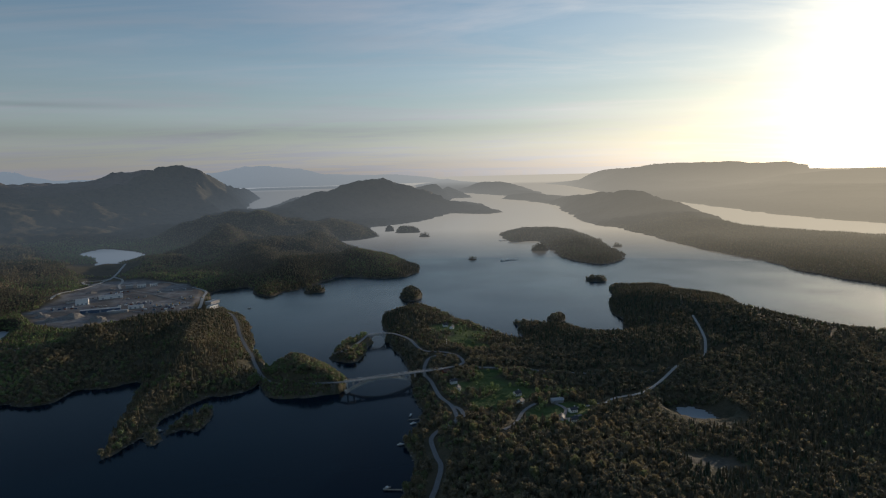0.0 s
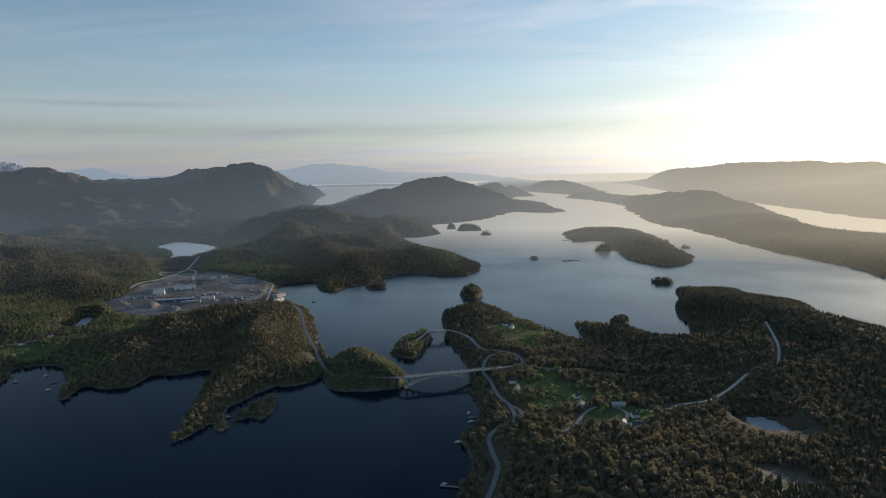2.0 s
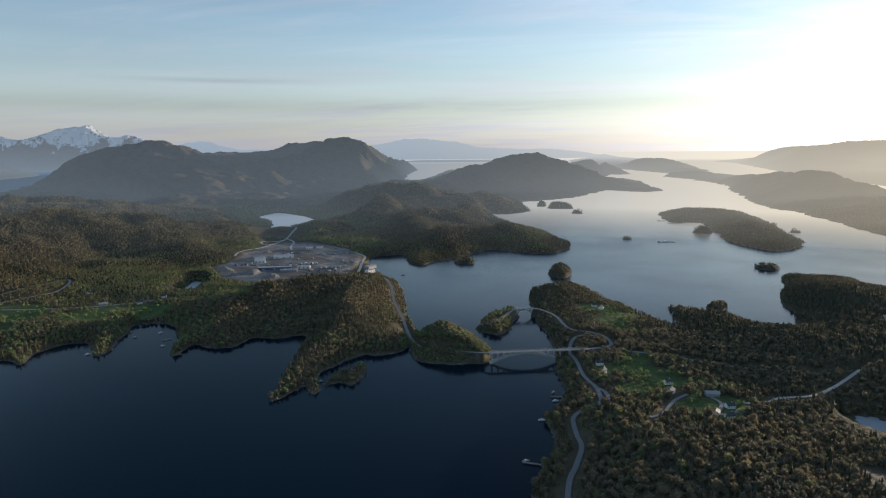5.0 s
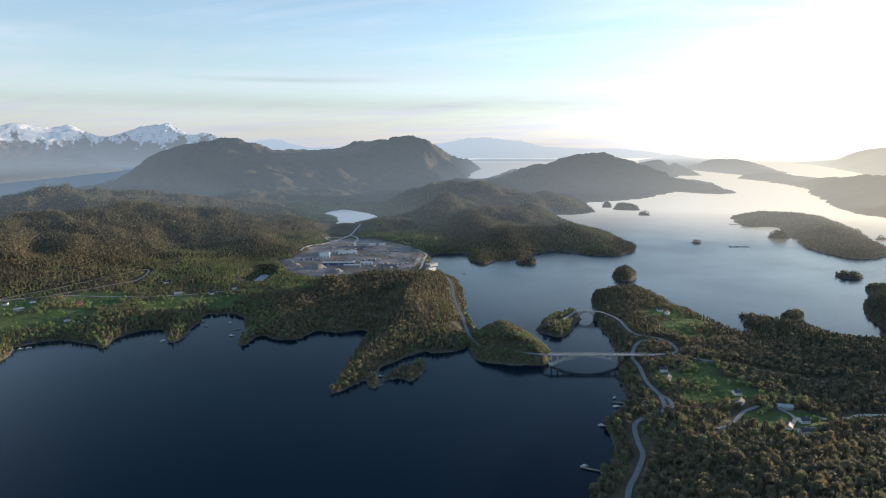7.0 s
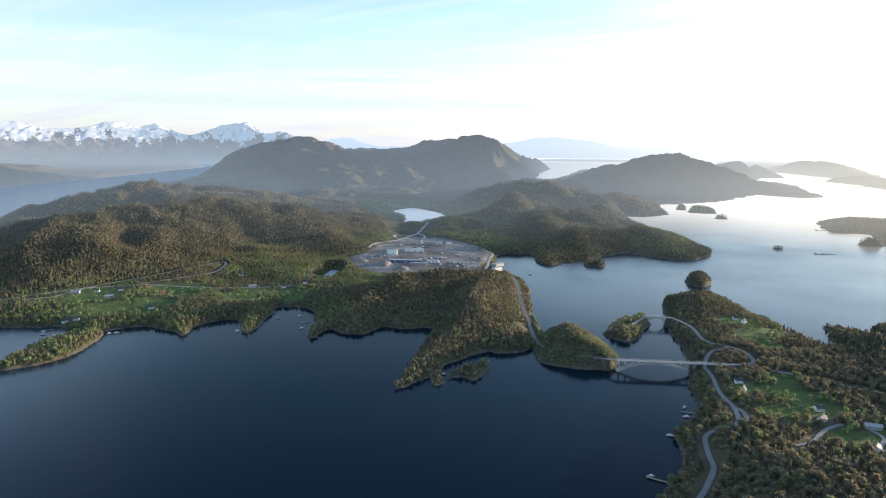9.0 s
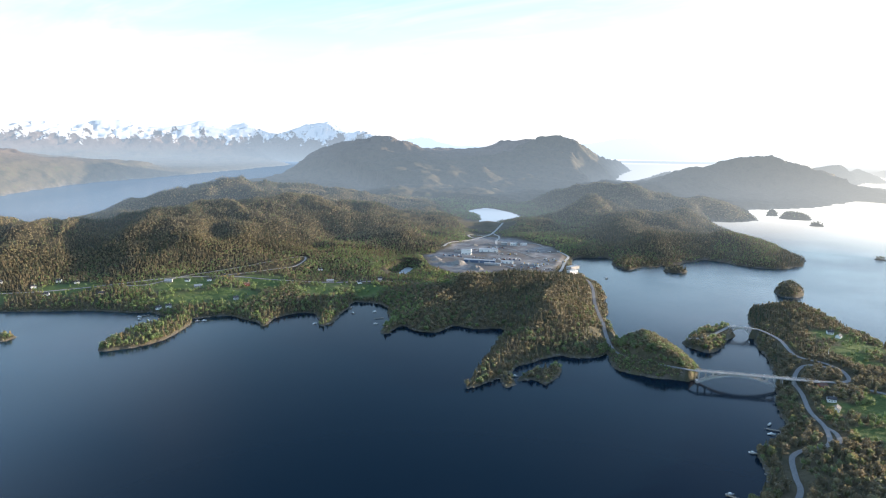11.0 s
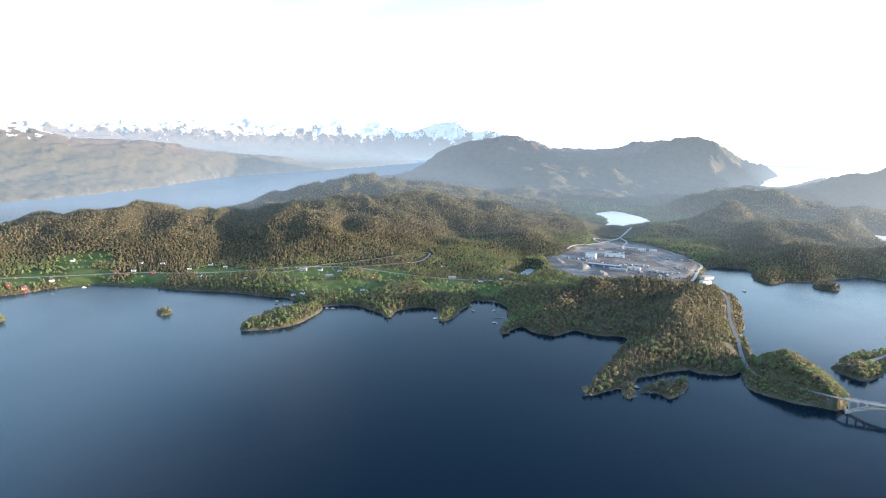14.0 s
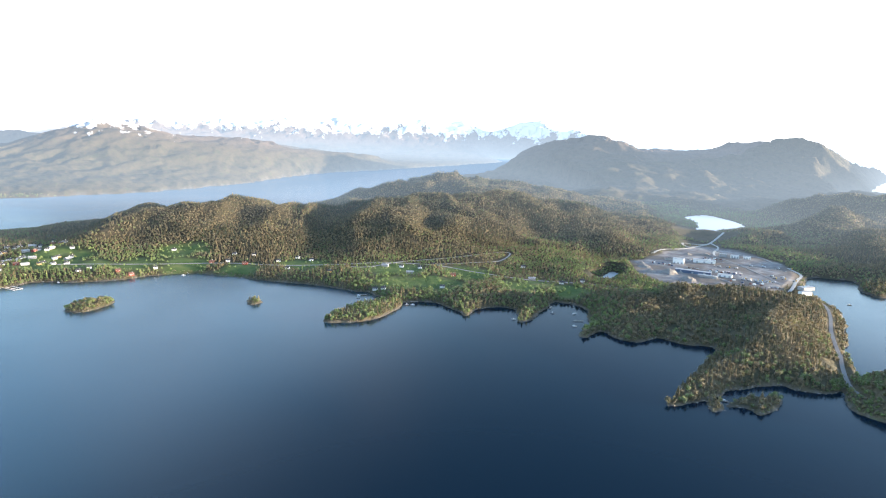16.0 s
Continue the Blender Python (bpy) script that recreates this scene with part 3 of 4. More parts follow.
for name, width, line in (
        ("bridge road", 5.4, [(-515, 1325), (-490, 1335), (-440, 1290), (-400, 1210), (-360, 1105), (-312, 1005)]),
        ("causeway road", 5.4, [(-312, 1005, 8), (-287, 945, 5), (-258, 885, 5), (-230, 852, 7), (-194, 843, 9), (-158, 834, 12), (-130, 826, 15.4)]),
        ("ridge road", 5.4, [(6, 872, 15.6), (28, 882, 15), (60, 878, 14), (105, 870, 14), (145, 855, 14), (195, 840, 14), (255, 830, 14), (315, 840, 15), (385, 880, 15), (450, 920, 15), (490, 940, 15)]),
        ("point road", 5.0, [(28, 884, 15), (38, 905, 14), (30, 940, 14), (10, 960, 14), (-25, 975, 14), (-50, 1045, 14), (-78, 1082, 14.2), (-92, 1086, 14.4)]),
        ("isle road", 5.0, [(-125, 1076, 14.4), (-135, 1050, 11), (-150, 1010, 9), (-170, 992, 7)]),
        ("shore road", 5.0, [(30, 940, 14), (-2, 946, 13), (-17, 928, 11), (-21, 878, 8), (-10, 830, 10), (0, 775, 11), (15, 735, 12), (20, 695, 12), (10, 680, 10), (0, 672, 9), (-10, 650, 8), (-5, 610, 8), (0, 585, 8), (-5, 545, 8), (-10, 515, 8), (-10, 440, 8)]),
        ("side road", 5.0, [(15, 735, 12), (25, 724, 12), (30, 700, 12)]),
        ("farm road", 4.0, [(70, 645), (85, 665), (100, 705), (118, 728)]),
        ("farm yard road", 4.0, [(140, 728), (150, 705), (142, 672), (165, 685)]),
        ("hill road", 4.0, [(150, 705), (200, 722), (220, 740), (265, 760), (325, 825), (345, 850)]),
        ("north road", 4.0, [(400, 892), (425, 950), (445, 1010), (470, 1105)]),
        ("west shore road", 5.5, [(-1515, 160), (-1465, 260), (-1415, 365), (-1365, 470), (-1275, 565), (-1210, 670), (-1175, 740), (-1105, 845), (-1000, 900), (-895, 955), (-815, 1020), (-740, 1060)]),
        ("upper road", 4.5, [(-1185, 675), (-1150, 715), (-1155, 820), (-1120, 940), (-1105, 1095), (-1050, 1020), (-1065, 950), (-1105, 850)]),
        ("slip road", 6.5, [(-1018, 2020), (-972, 1858), (-938, 1712), (-944, 1622), (-952, 1552), (-930, 1470)]),
        ("slip loop", 6.5, [(-938, 1712), (-956, 1690), (-1000, 1738), (-992, 1784), (-965, 1828)]),
        ("slip lane", 6.0, [(-970, 1850), (-925, 1795), (-886, 1735), (-863, 1669), (-830, 1610)]),
        ("yard edge road", 6.0, [(-925, 1715), (-860, 1692), (-798, 1686), (-743, 1691), (-690, 1645)]),
        ("haul road", 5.0, [(-885, 1480), (-780, 1522), (-690, 1562), (-622, 1560)]),
        ("haul road", 5.0, [(-845, 1600), (-760, 1562), (-655, 1480), (-565, 1400)]),
        ("haul road", 5.0, [(-880, 1400), (-800, 1368), (-700, 1345), (-600, 1300)]),
        ("works road", 6.5, [(-640, 1610), (-595, 1575), (-572, 1500), (-548, 1420), (-528, 1350), (-515, 1325)])):
    lay_road(name, width, line)

fine = np.radians(np.arange(-42, 94, 0.22))
coarse = np.radians(np.arange(96, 316, 4.0))
ring = np.exp(np.arange(math.log(380), math.log(24500), 0.0074))
EDGE = int(np.searchsorted(ring, 1400))


def sheet(name, radii, mat):
    x, y, f = round_sheet(radii, np.concatenate([fine, coarse]))
    z, shore, q = lie(x, y)
    R = np.hypot(x, y)
    z = np.where(R < 300, np.minimum(z, 10), z)
    tall = np.where(R < 5000, np.clip((R - 2900) / 400, 0, 1), np.clip((6500 - R) / 1500, 0, 1))
    canopy = np.where((shore > 6) & (z > 2), tall * (3 + 14 * (np.abs(fbm(x, y, 30, 2, 51)) - 0.2) + 6 * fbm(x, y, 120, 2, 53)) * np.clip(R / 4500, 1, 2.5), 0)
    me = mesh_from(name, np.stack(draw_in(x, y, z + canopy), 1), f, mat)
    set_attr(me, "field", np.where(z > 1.2, field_mask(x, y), 0))
    set_attr(me, "rock", np.clip(1.1 - np.abs(shore) / (1.6 * np.clip(R / 700, 1, 5)), 0, 1) * 0.8)
    marsh = np.clip(1.5 - np.hypot((x - 255) / 28, (y - 553) / 14), 0, 1) * 0.35
    set_attr(me, "gravel", np.maximum(np.clip(q / 12 + 0.5, 0, 1), marsh))
    # snow lies in streaks and gullies, closed only on the highest tops
    line = np.where(R > 17500, 640, np.where(R > 9500, 350, np.where(y < 3000, 305, 350)))
    depth = np.where(R > 9500, (z - line) / 400, (z - line) / 150) + 0.30 * fbm(x, y, 900, 3, 61)
    set_attr(me, "snow", np.where((R > 4800) & (x < -2900), np.clip(depth, -2, 1.2), -2))
    set_attr(me, "heath", np.clip((R - 4300) / 1500, 0, 1) * np.clip((z - 110) / 120, 0, 1) * (x < -2500))
    set_haze(me, x, y, z=z)
    return me


def set_haze(me, x, y, k=None, warm=4, z=0.0):
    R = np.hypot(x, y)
    # painted haze: how much emission covers the far country, and how warm its colour is
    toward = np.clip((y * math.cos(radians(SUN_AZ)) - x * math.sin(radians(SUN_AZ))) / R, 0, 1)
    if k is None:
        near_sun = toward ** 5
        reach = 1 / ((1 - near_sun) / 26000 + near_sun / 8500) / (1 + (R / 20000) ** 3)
        thin = np.clip(0.30 + 0.70 * np.exp(-np.maximum(z, 0) / 280) + np.clip((R - 15500) / 4000, 0, 1), 0, 1)      # the painted haze thins with height
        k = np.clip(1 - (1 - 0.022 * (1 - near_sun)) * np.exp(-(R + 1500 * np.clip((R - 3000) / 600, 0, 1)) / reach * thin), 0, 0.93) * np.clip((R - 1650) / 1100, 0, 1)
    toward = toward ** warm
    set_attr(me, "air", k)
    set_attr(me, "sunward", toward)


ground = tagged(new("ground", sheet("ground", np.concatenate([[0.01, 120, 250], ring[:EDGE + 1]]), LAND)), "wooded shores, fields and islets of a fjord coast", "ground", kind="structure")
backdrop = tagged(new("backdrop", sheet("backdrop", ring[EDGE:], DISTANCE)), "far wooded hills and snowy mountains, haze painted in as glow", "distance", kind="structure")

wr = np.concatenate([[0.01], np.exp(np.arange(math.log(100), math.log(40000), 0.03))])
WCUT = int(np.searchsorted(wr, 2080))


def water_sheet(name, radii, mat):
    x, y, f = round_sheet(radii, np.radians(np.arange(0, 360, 1.0)))
    me = mesh_from(name, np.stack(draw_in(x, y, 0 * x), 1), f, mat)
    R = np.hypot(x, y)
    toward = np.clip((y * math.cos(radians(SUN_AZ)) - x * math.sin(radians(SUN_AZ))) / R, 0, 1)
    # reflected sky painted as emission, on the far sea and on the lake
    painted_shine = np.clip((R - 2080) / 1100, 0, 1) * (0.25 + 0.57 * toward)
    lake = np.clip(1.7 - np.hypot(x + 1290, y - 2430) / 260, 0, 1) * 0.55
    set_haze(me, x, y, np.maximum(np.maximum(painted_shine, np.clip((R - 7000) / 9000, 0, 1) * 0.96), lake), 2)
    # brighter water: wind on the open sound; bay, lake and ponds lifted in place of reflected skylight
    sound = 1 / (1 + np.exp(-np.clip((y - 1250 + 0.6 * np.minimum(x + 300, 0)) / 160, -30, 30))) * (1 / (1 + np.exp(-np.clip((x + 480) / 60, -30, 30))))
    bay = 0.95 / (1 + np.exp(np.clip((x + 560 + 0.7 * (y - 100)) / 80, -30, 30)))
    lake = np.maximum(np.clip(1.6 - np.hypot(x + 1290, y - 2430) / 260, 0, 1), np.maximum(np.clip(2.0 - np.hypot(x + 850, y - 1185) / 50, 0, 1), np.clip(2.0 - np.hypot(x - 315, y - 715) / 30, 0, 1))) * 5
    set_attr(me, "pond_shine", np.clip(np.maximum(2.2 - np.hypot(x + 850, y - 1185) / 45, 2.2 - np.hypot(x - 315, y - 712) / 36), 0, 1))
    set_attr(me, "bright_water", np.maximum(np.clip((R - 2080) / 1500, 0, 0.6), np.maximum(np.clip(np.maximum(sound, bay), 0, 1), lake)))
    return me


water = tagged(new("water", water_sheet("water", wr[:WCUT + 1], WATER)), "calm dark blue fjord water with soft ripples", "water", kind="structure")
far_water = tagged(new("backdrop_water", water_sheet("backdrop_water", wr[WCUT:], FAR_WATER)), "open sea with the shine of the sky painted in as glow", "water", kind="structure")
HOUSES = [  # place, turn, kind
    (15, 1135, 20, 0), (27, 1120, 70, 0), (20, 815, 10, 0), (25, 790, 80, 0), (100, 760, 30, 0), (100, 730, 60, 0), (145, 730, 5, 3), (157, 695, 20, 0), (138, 670, 75, 0), (149, 658, 20, 0), (10, 857, 40, 1),
    (-1115, 775, 40, 0), (-1085, 805, 50, 0), (-1095, 850, 30, 2), (-1005, 835, 60, 1), (-895, 965, 45, 3), (-830, 985, 50, 0), (-815, 1035, 30, 0), (-990, 1035, 55, 0), (-935, 750, 45, 0), (-1135, 745, 40, 3),
    (-1385, 445, 60, 1), (-1375, 478, 65, 0), (-1420, 510, 50, 0), (-1390, 545, 60, 0), (-1310, 570, 70, 0), (-1325, 625, 40, 0), (-1285, 640, 60, 0), (-1402, 258, 80, 1), (-1378, 278, 85, 1), (-1400, 330, 75, 0),
    (-1430, 190, 80, 0), (-1445, 212, 85, 0), (-1515, 400, 60, 0), (-1010, 640, 50, 0), (-995, 650, 50, 0), (-1240, 560, 50, 0), (-1160, 620, 60, 2), (-700, 1010, 50, 0), (-1330, 500, 60, 1), (-1060, 760, 45, 3)]
for hk in range(34):   # the village at the head of the bay
    HOUSES.append((-1500 - (hk % 7) * 36 - 9 * ((hk * 7) % 5), 60 + (hk // 7) * 30 + 6 * ((hk * 5) % 4) + 3 * (hk % 7), 70 + 20 * ((hk * 3) % 4), (0, 0, 3, 0, 0, 2, 0, 3, 1)[hk % 9]))


# ---- woods ----
def leafy(rng, fine_leaves):
    """Crown of a broad-leaved tree: a lumpy heart with loose sprays round it. One metre high and as wide as its crown."""
    v, f = [], []
    ico = bmesh.new()
    if fine_leaves > 10:
        bmesh.ops.create_icosphere(ico, subdivisions=1, radius=1)
    else:
        bmesh.ops.create_cone(ico, cap_ends=False, segments=4, radius1=1, radius2=0.01, depth=1.6, matrix=Matrix.Translation((0, 0, 0.2)))
        bmesh.ops.triangulate(ico, faces=ico.faces)
    for w in ico.verts:
        v.append((w.co.x * 0.30 * rng.uniform(0.8, 1.15), w.co.y * 0.30 * rng.uniform(0.8, 1.15), 0.58 + w.co.z * 0.34 * rng.uniform(0.85, 1.1)))
    for p in ico.faces:
        f.append([q.index for q in p.verts])
    ico.free()
    for k in range(fine_leaves):
        d = rng.normal(size=3)
        d /= np.linalg.norm(d)
        c = np.array([0.36 * d[0], 0.36 * d[1], 0.58 + 0.38 * d[2]]) * 1.0
        a, b = rng.normal(size=3), rng.normal(size=3)
        a, b = a / np.linalg.norm(a) * rng.uniform(0.10, 0.2), b / np.linalg.norm(b) * rng.uniform(0.10, 0.2)
        n = len(v)
        v += [tuple(c - a), tuple(c + b), tuple(c + a)]
        f.append([n, n + 1, n + 2])
    return v, f


def spiry(rng, tiers, sides):
    """A conifer: ragged tiers round a stem."""
    v, f = [], []
    for k in range(tiers):
        z0 = 0.12 + 0.80 * k / tiers
        z1 = min(1.0, z0 + 1.25 * 0.88 / tiers + 0.08)
        r = 0.24 * (1 - 0.78 * k / tiers)
        n = len(v)
        v.append((0, 0, z1))
        for s in range(sides):
            a = 2 * math.pi * s / sides + k * 0.7
            rr = r * rng.uniform(0.65, 1.2)
            v.append((rr * math.cos(a), rr * math.sin(a), z0 + rng.uniform(-0.03, 0.05)))
        for s in range(sides):
            f.append([n, n + 1 + s, n + 1 + (s + 1) % sides])
    return v, f


def stem(rng, top=0.5, r=0.022, sides=4):
    v, f = [], []
    for s in range(sides):
        a = 2 * math.pi * s / sides
        v += [(r * math.cos(a), r * math.sin(a), -0.08), (r * 0.5 * math.cos(a), r * 0.5 * math.sin(a), top)]
    for s in range(sides):
        a, b = 2 * s, 2 * ((s + 1) % sides)
        f += [[a, b, b + 1], [a, b + 1, a + 1]]
    return v, f


def wood(name, px, py, pz, height, width, tint, kinds, protos, rng, mat, label):
    """One sheet of many trees as a single mesh."""
    V, F, T, off = [], [], [], 0
    for k, (pv, pf) in enumerate(protos):
        m = kinds == k
        n = int(m.sum())
        if not n:
            continue
        pv, pf = np.array(pv), np.array(pf)
        a = rng.uniform(0, 6.283, n)
        c, s = np.cos(a)[:, None], np.sin(a)[:, None]
        w, h = width[m][:, None], height[m][:, None]
        X = (pv[None, :, 0] * c - pv[None, :, 1] * s) * w + px[m][:, None]
        Y = (pv[None, :, 0] * s + pv[None, :, 1] * c) * w + py[m][:, None]
        Z = pv[None, :, 2] * h + pz[m][:, None]
        V.append(np.stack([X, Y, Z], 2).reshape(-1, 3))
        F.append((pf[None] + (np.arange(n) * len(pv))[:, None, None] + off).reshape(-1, 3))
        T.append(np.repeat(tint[m], len(pv)))
        off += n * len(pv)
    V, F, T = np.concatenate(V), np.concatenate(F), np.concatenate(T)
    me = mesh_from(name, np.stack(draw_in(V[:, 0], V[:, 1], V[:, 2]), 1), F, mat, False)
    set_attr(me, "tint", T)
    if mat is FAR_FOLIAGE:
        set_haze(me, V[:, 0], V[:, 1], z=V[:, 2])
    return tagged(new(name, me), label, "forest", kind="stuff")


CLEARED = [(-1180, 2090, 120), (-1050, 1950, 110), (-960, 1780, 70), (-840, 1135, 42), (308, 690, 50), (255, 553, 24), (-285, 940, 30)]  # treeless patches: works ground, marsh, causeway, and gaps so lake and ponds show from the camera


def sow(r0, r1, step, rng):
    """Places for trees between two distances, jittered, on wooded ground."""
    g = np.arange(-r1, r1, step)
    x, y = [q.ravel() for q in np.meshgrid(g, g)]
    x, y = x + rng.uniform(-0.5, 0.5, x.size) * step, y + rng.uniform(-0.5, 0.5, x.size) * step
    R, az = np.hypot(x, y), np.degrees(np.arctan2(-x, y))
    m = (R > r0) & (R < r1) & (az > -40) & (az < 92)
    x, y = x[m], y[m]
    z, shore, q = lie(x, y)
    fm = field_mask(x, y)
    ok = (z > 0.9) & (shore > 0.7) & (q < -6) & (rng.uniform(size=x.size) > np.clip(fm * 1.1, 0, 0.92)) & (z < 230)
    ok &= rng.uniform(size=x.size) > 0.35 * np.clip(fbm(x, y, 120, 3, 91) * 2, 0, 1)
    for pts, w, name in ROADS:
        c = np.array(pts)
        m = (x > c[:, 0].min() - 30) & (x < c[:, 0].max() + 30) & (y > c[:, 1].min() - 30) & (y < c[:, 1].max() + 30)
        d, _ = near_line(x[m], y[m], pts)
        ok[m] &= d > w / 2 + (3 if name == "causeway road" else 5)
    for hx, hy, hr in CLEARED:
        ok &= np.hypot(x - hx, y - hy) > hr
    return x[ok], y[ok], z[ok], fm[ok]


def grove(x, y):
    """Where the near shore is farmed and its trees are in leaf."""
    return np.clip(np.maximum(1.5 - np.hypot((x - 85) / 1.2, y - 775) / 75, 1.4 - np.hypot(x - 30, y - 1080) / 100), 0, 1)


def tints(x, y, z, fm, kinds_conifer, rng):
    t = 0.42 + 0.25 * fbm(x, y, 160, 3, 101) + rng.uniform(-0.24, 0.24, x.size) + 0.5 * fm - np.where(kinds_conifer, 0.22, 0.0)
    low = np.clip(1 - z / 45, 0, 1) * 0.20
    return np.clip(t + low + np.where(x > -110, 0.30 * grove(x, y) - 0.10, 0.22 * (x > -275)) + 0.24 * np.clip((45 - z) / 25, 0, 1) * (x < -600), 0, 1)


FREE = []


def plant():
    CLEARED.extend((hx, hy, 11) for hx, hy, *_ in HOUSES)
    rng = np.random.default_rng(5)
    for name, r0, r1, step, leaves, tiers, sides, hgt in (
            ("wood_near", 480, 1300, 6.6, 26, 4, 6, 8.0), ("wood_middle", 1300, 1700, 6.2, 7, 3, 5, 7.6),
            ("backdrop_wood", 1700, 2250, 6.4, 5, 3, 4, 7.8), ("backdrop_wood", 2250, 3250, 8.6, 3, 2, 4, 8.6)):
        x, y, z, fm = sow(r0, r1, step, rng)
        if r0 < 1000:      # the isle by the bridge is thickly overgrown
            more = sow(820, 1010, 4.6, rng)
            isle = (np.abs(more[0] + 198) < 75) & (np.abs(more[1] - 885) < 85)
            x, y, z, fm = [np.concatenate([a, b[isle]]) for a, b in zip((x, y, z, fm), more)]
        if r0 < 1000:      # the near ridge is closely wooded
            more = sow(480, 1150, 8.5, rng)
            close = (more[0] > -40) & (grove(more[0], more[1]) < 0.5)
            x, y, z, fm = [np.concatenate([a, b[close]]) for a, b in zip((x, y, z, fm), more)]
        if r0 < 1000:      # some of the nearest stand singly
            own = (x > -60) & (x < 200) & (y > 480) & (y < 780) & (rng.uniform(size=x.size) < 0.30)
            FREE.extend((x[own], y[own], z[own], fm[own]))
            x, y, z, fm = x[~own], y[~own], z[~own], fm[~own]
        leafy_p, spiry_p = [leafy(rng, leaves) for _ in range(4)], [spiry(rng, tiers, sides) for _ in range(4)]
        con = fbm(x, y, 130, 3, 111) + rng.uniform(-0.5, 0.5, x.size) > 0.16 + 0.4 * fm + np.where(x > -110, 0.45 * grove(x, y) - 0.15, 0.35 * (x > -275))
        kinds = rng.integers(0, 4, x.size) + np.where(con, 4, 0)
        h = hgt * rng.uniform(0.7, 1.2, x.size) * np.where(con, 1.15, 0.9)
        h = np.where((np.abs(x + 185) < 85) & (y > 795) & (0.25 * x + 0.968 * y < 768), h * 0.6, h)      # growth between the isle's road and the water, kept low so the road shows from the camera
        w = h * np.where(con, 0.8, 1.0) * rng.uniform(0.85, 1.2, x.size) * (1.12 if r0 < 1000 else 1.2 if r0 < 2000 else 1.35)
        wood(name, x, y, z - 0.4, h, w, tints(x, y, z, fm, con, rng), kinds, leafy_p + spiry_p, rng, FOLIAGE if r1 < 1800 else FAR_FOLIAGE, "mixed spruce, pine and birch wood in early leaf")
        print(name, x.size)


plant()


def shore_rocks():
    """Boulders and ledges along the nearer shores."""
    rng = np.random.default_rng(31)
    g = np.arange(-1450, 1450, 4.0)
    x, y = [q.ravel() for q in np.meshgrid(g, g)]
    x, y = x + rng.uniform(-2, 2, x.size), y + rng.uniform(-2, 2, x.size)
    R, az = np.hypot(x, y), np.degrees(np.arctan2(-x, y))
    m = (R > 480) & (R < 1450) & (az > -38) & (az < 92)
    x, y = x[m], y[m]
    z, shore, _ = lie(x, y)
    bank = (shore > 0.3) & (shore < 9) & (z > 0.5) & (rng.uniform(size=x.size) < 0.8)
    for pts, w, name in ROADS:
        d, _ = near_line(x[bank], y[bank], pts)
        bank[bank] &= d > w / 2 + 2
    for hx, hy, hr in CLEARED:
        bank &= np.hypot(x - hx, y - hy) > hr * 0.6
    sx, sy, sz = x[bank], y[bank], z[bank]
    low = rng.uniform(2.0, 4.6, sx.size)
    wood("shore_scrub", sx, sy, sz - 0.3, low, low * 1.5, np.clip(rng.uniform(0.25, 0.8, sx.size), 0, 1), rng.integers(0, 4, sx.size), [leafy(rng, 7) for _ in range(4)], rng, FOLIAGE, "low birch and willow scrub along the waterline")
    ok = (np.abs(shore) < 1.8) & (rng.uniform(size=x.size) < 0.7)
    x, y, z = x[ok], y[ok], np.maximum(z[ok], -0.6)
    protos = []
    for _ in range(5):
        b = bmesh.new()
        bmesh.ops.create_icosphere(b, subdivisions=1, radius=1)
        protos.append(([(v.co.x * rng.uniform(0.7, 1.3), v.co.y * rng.uniform(0.6, 1.2), v.co.z * rng.uniform(0.5, 0.9)) for v in b.verts], [[q.index for q in f.verts] for f in b.faces]))
        b.free()
    r = rng.uniform(0.6, 2.2, x.size)
    ob = wood("shore_rocks", x, y, z, r * 0.6, r, np.zeros(x.size), rng.integers(0, 5, x.size), protos, rng, STONE, "pale grey boulders and ledges along the waterline")
    tagged(ob, category="rocks")


STONE = plain("shore stone", (0.20, 0.185, 0.165), 0.9, 0.3, 0.3)
shore_rocks()


# ---- things ----
def part(name, bm, mat, parent, label=""):
    me = bpy.data.meshes.new(name)
    bm.to_mesh(me)
    bm.free()
    me.materials.append(mat)
    ob = new(name, me)
    ob.parent = parent
    if label:
        tagged(ob, label)
    return ob


def block(sx, sy, sz, x=0, y=0, z=0, bevel=0.0, bm=None):
    """A box whose underside is centred at x, y, z."""
    bm = bm or bmesh.new()
    r = bmesh.ops.create_cube(bm, size=1, matrix=Matrix.Translation((x, y, z + sz / 2)) @ Matrix.Diagonal((sx, sy, sz, 1)))
    if bevel:
        es = list({e for v in r["verts"] for e in v.link_edges})
        bmesh.ops.bevel(bm, geom=es, offset=bevel, segments=1, affect="EDGES")
    return bm


def post(r0, r1, h, x=0, y=0, z=0, sides=8, bm=None):
    bm = bm or bmesh.new()
    bmesh.ops.create_cone(bm, cap_ends=True, segments=sides, radius1=r0, radius2=r1, depth=h, matrix=Matrix.Translation((x, y, z + h / 2)))
    return bm


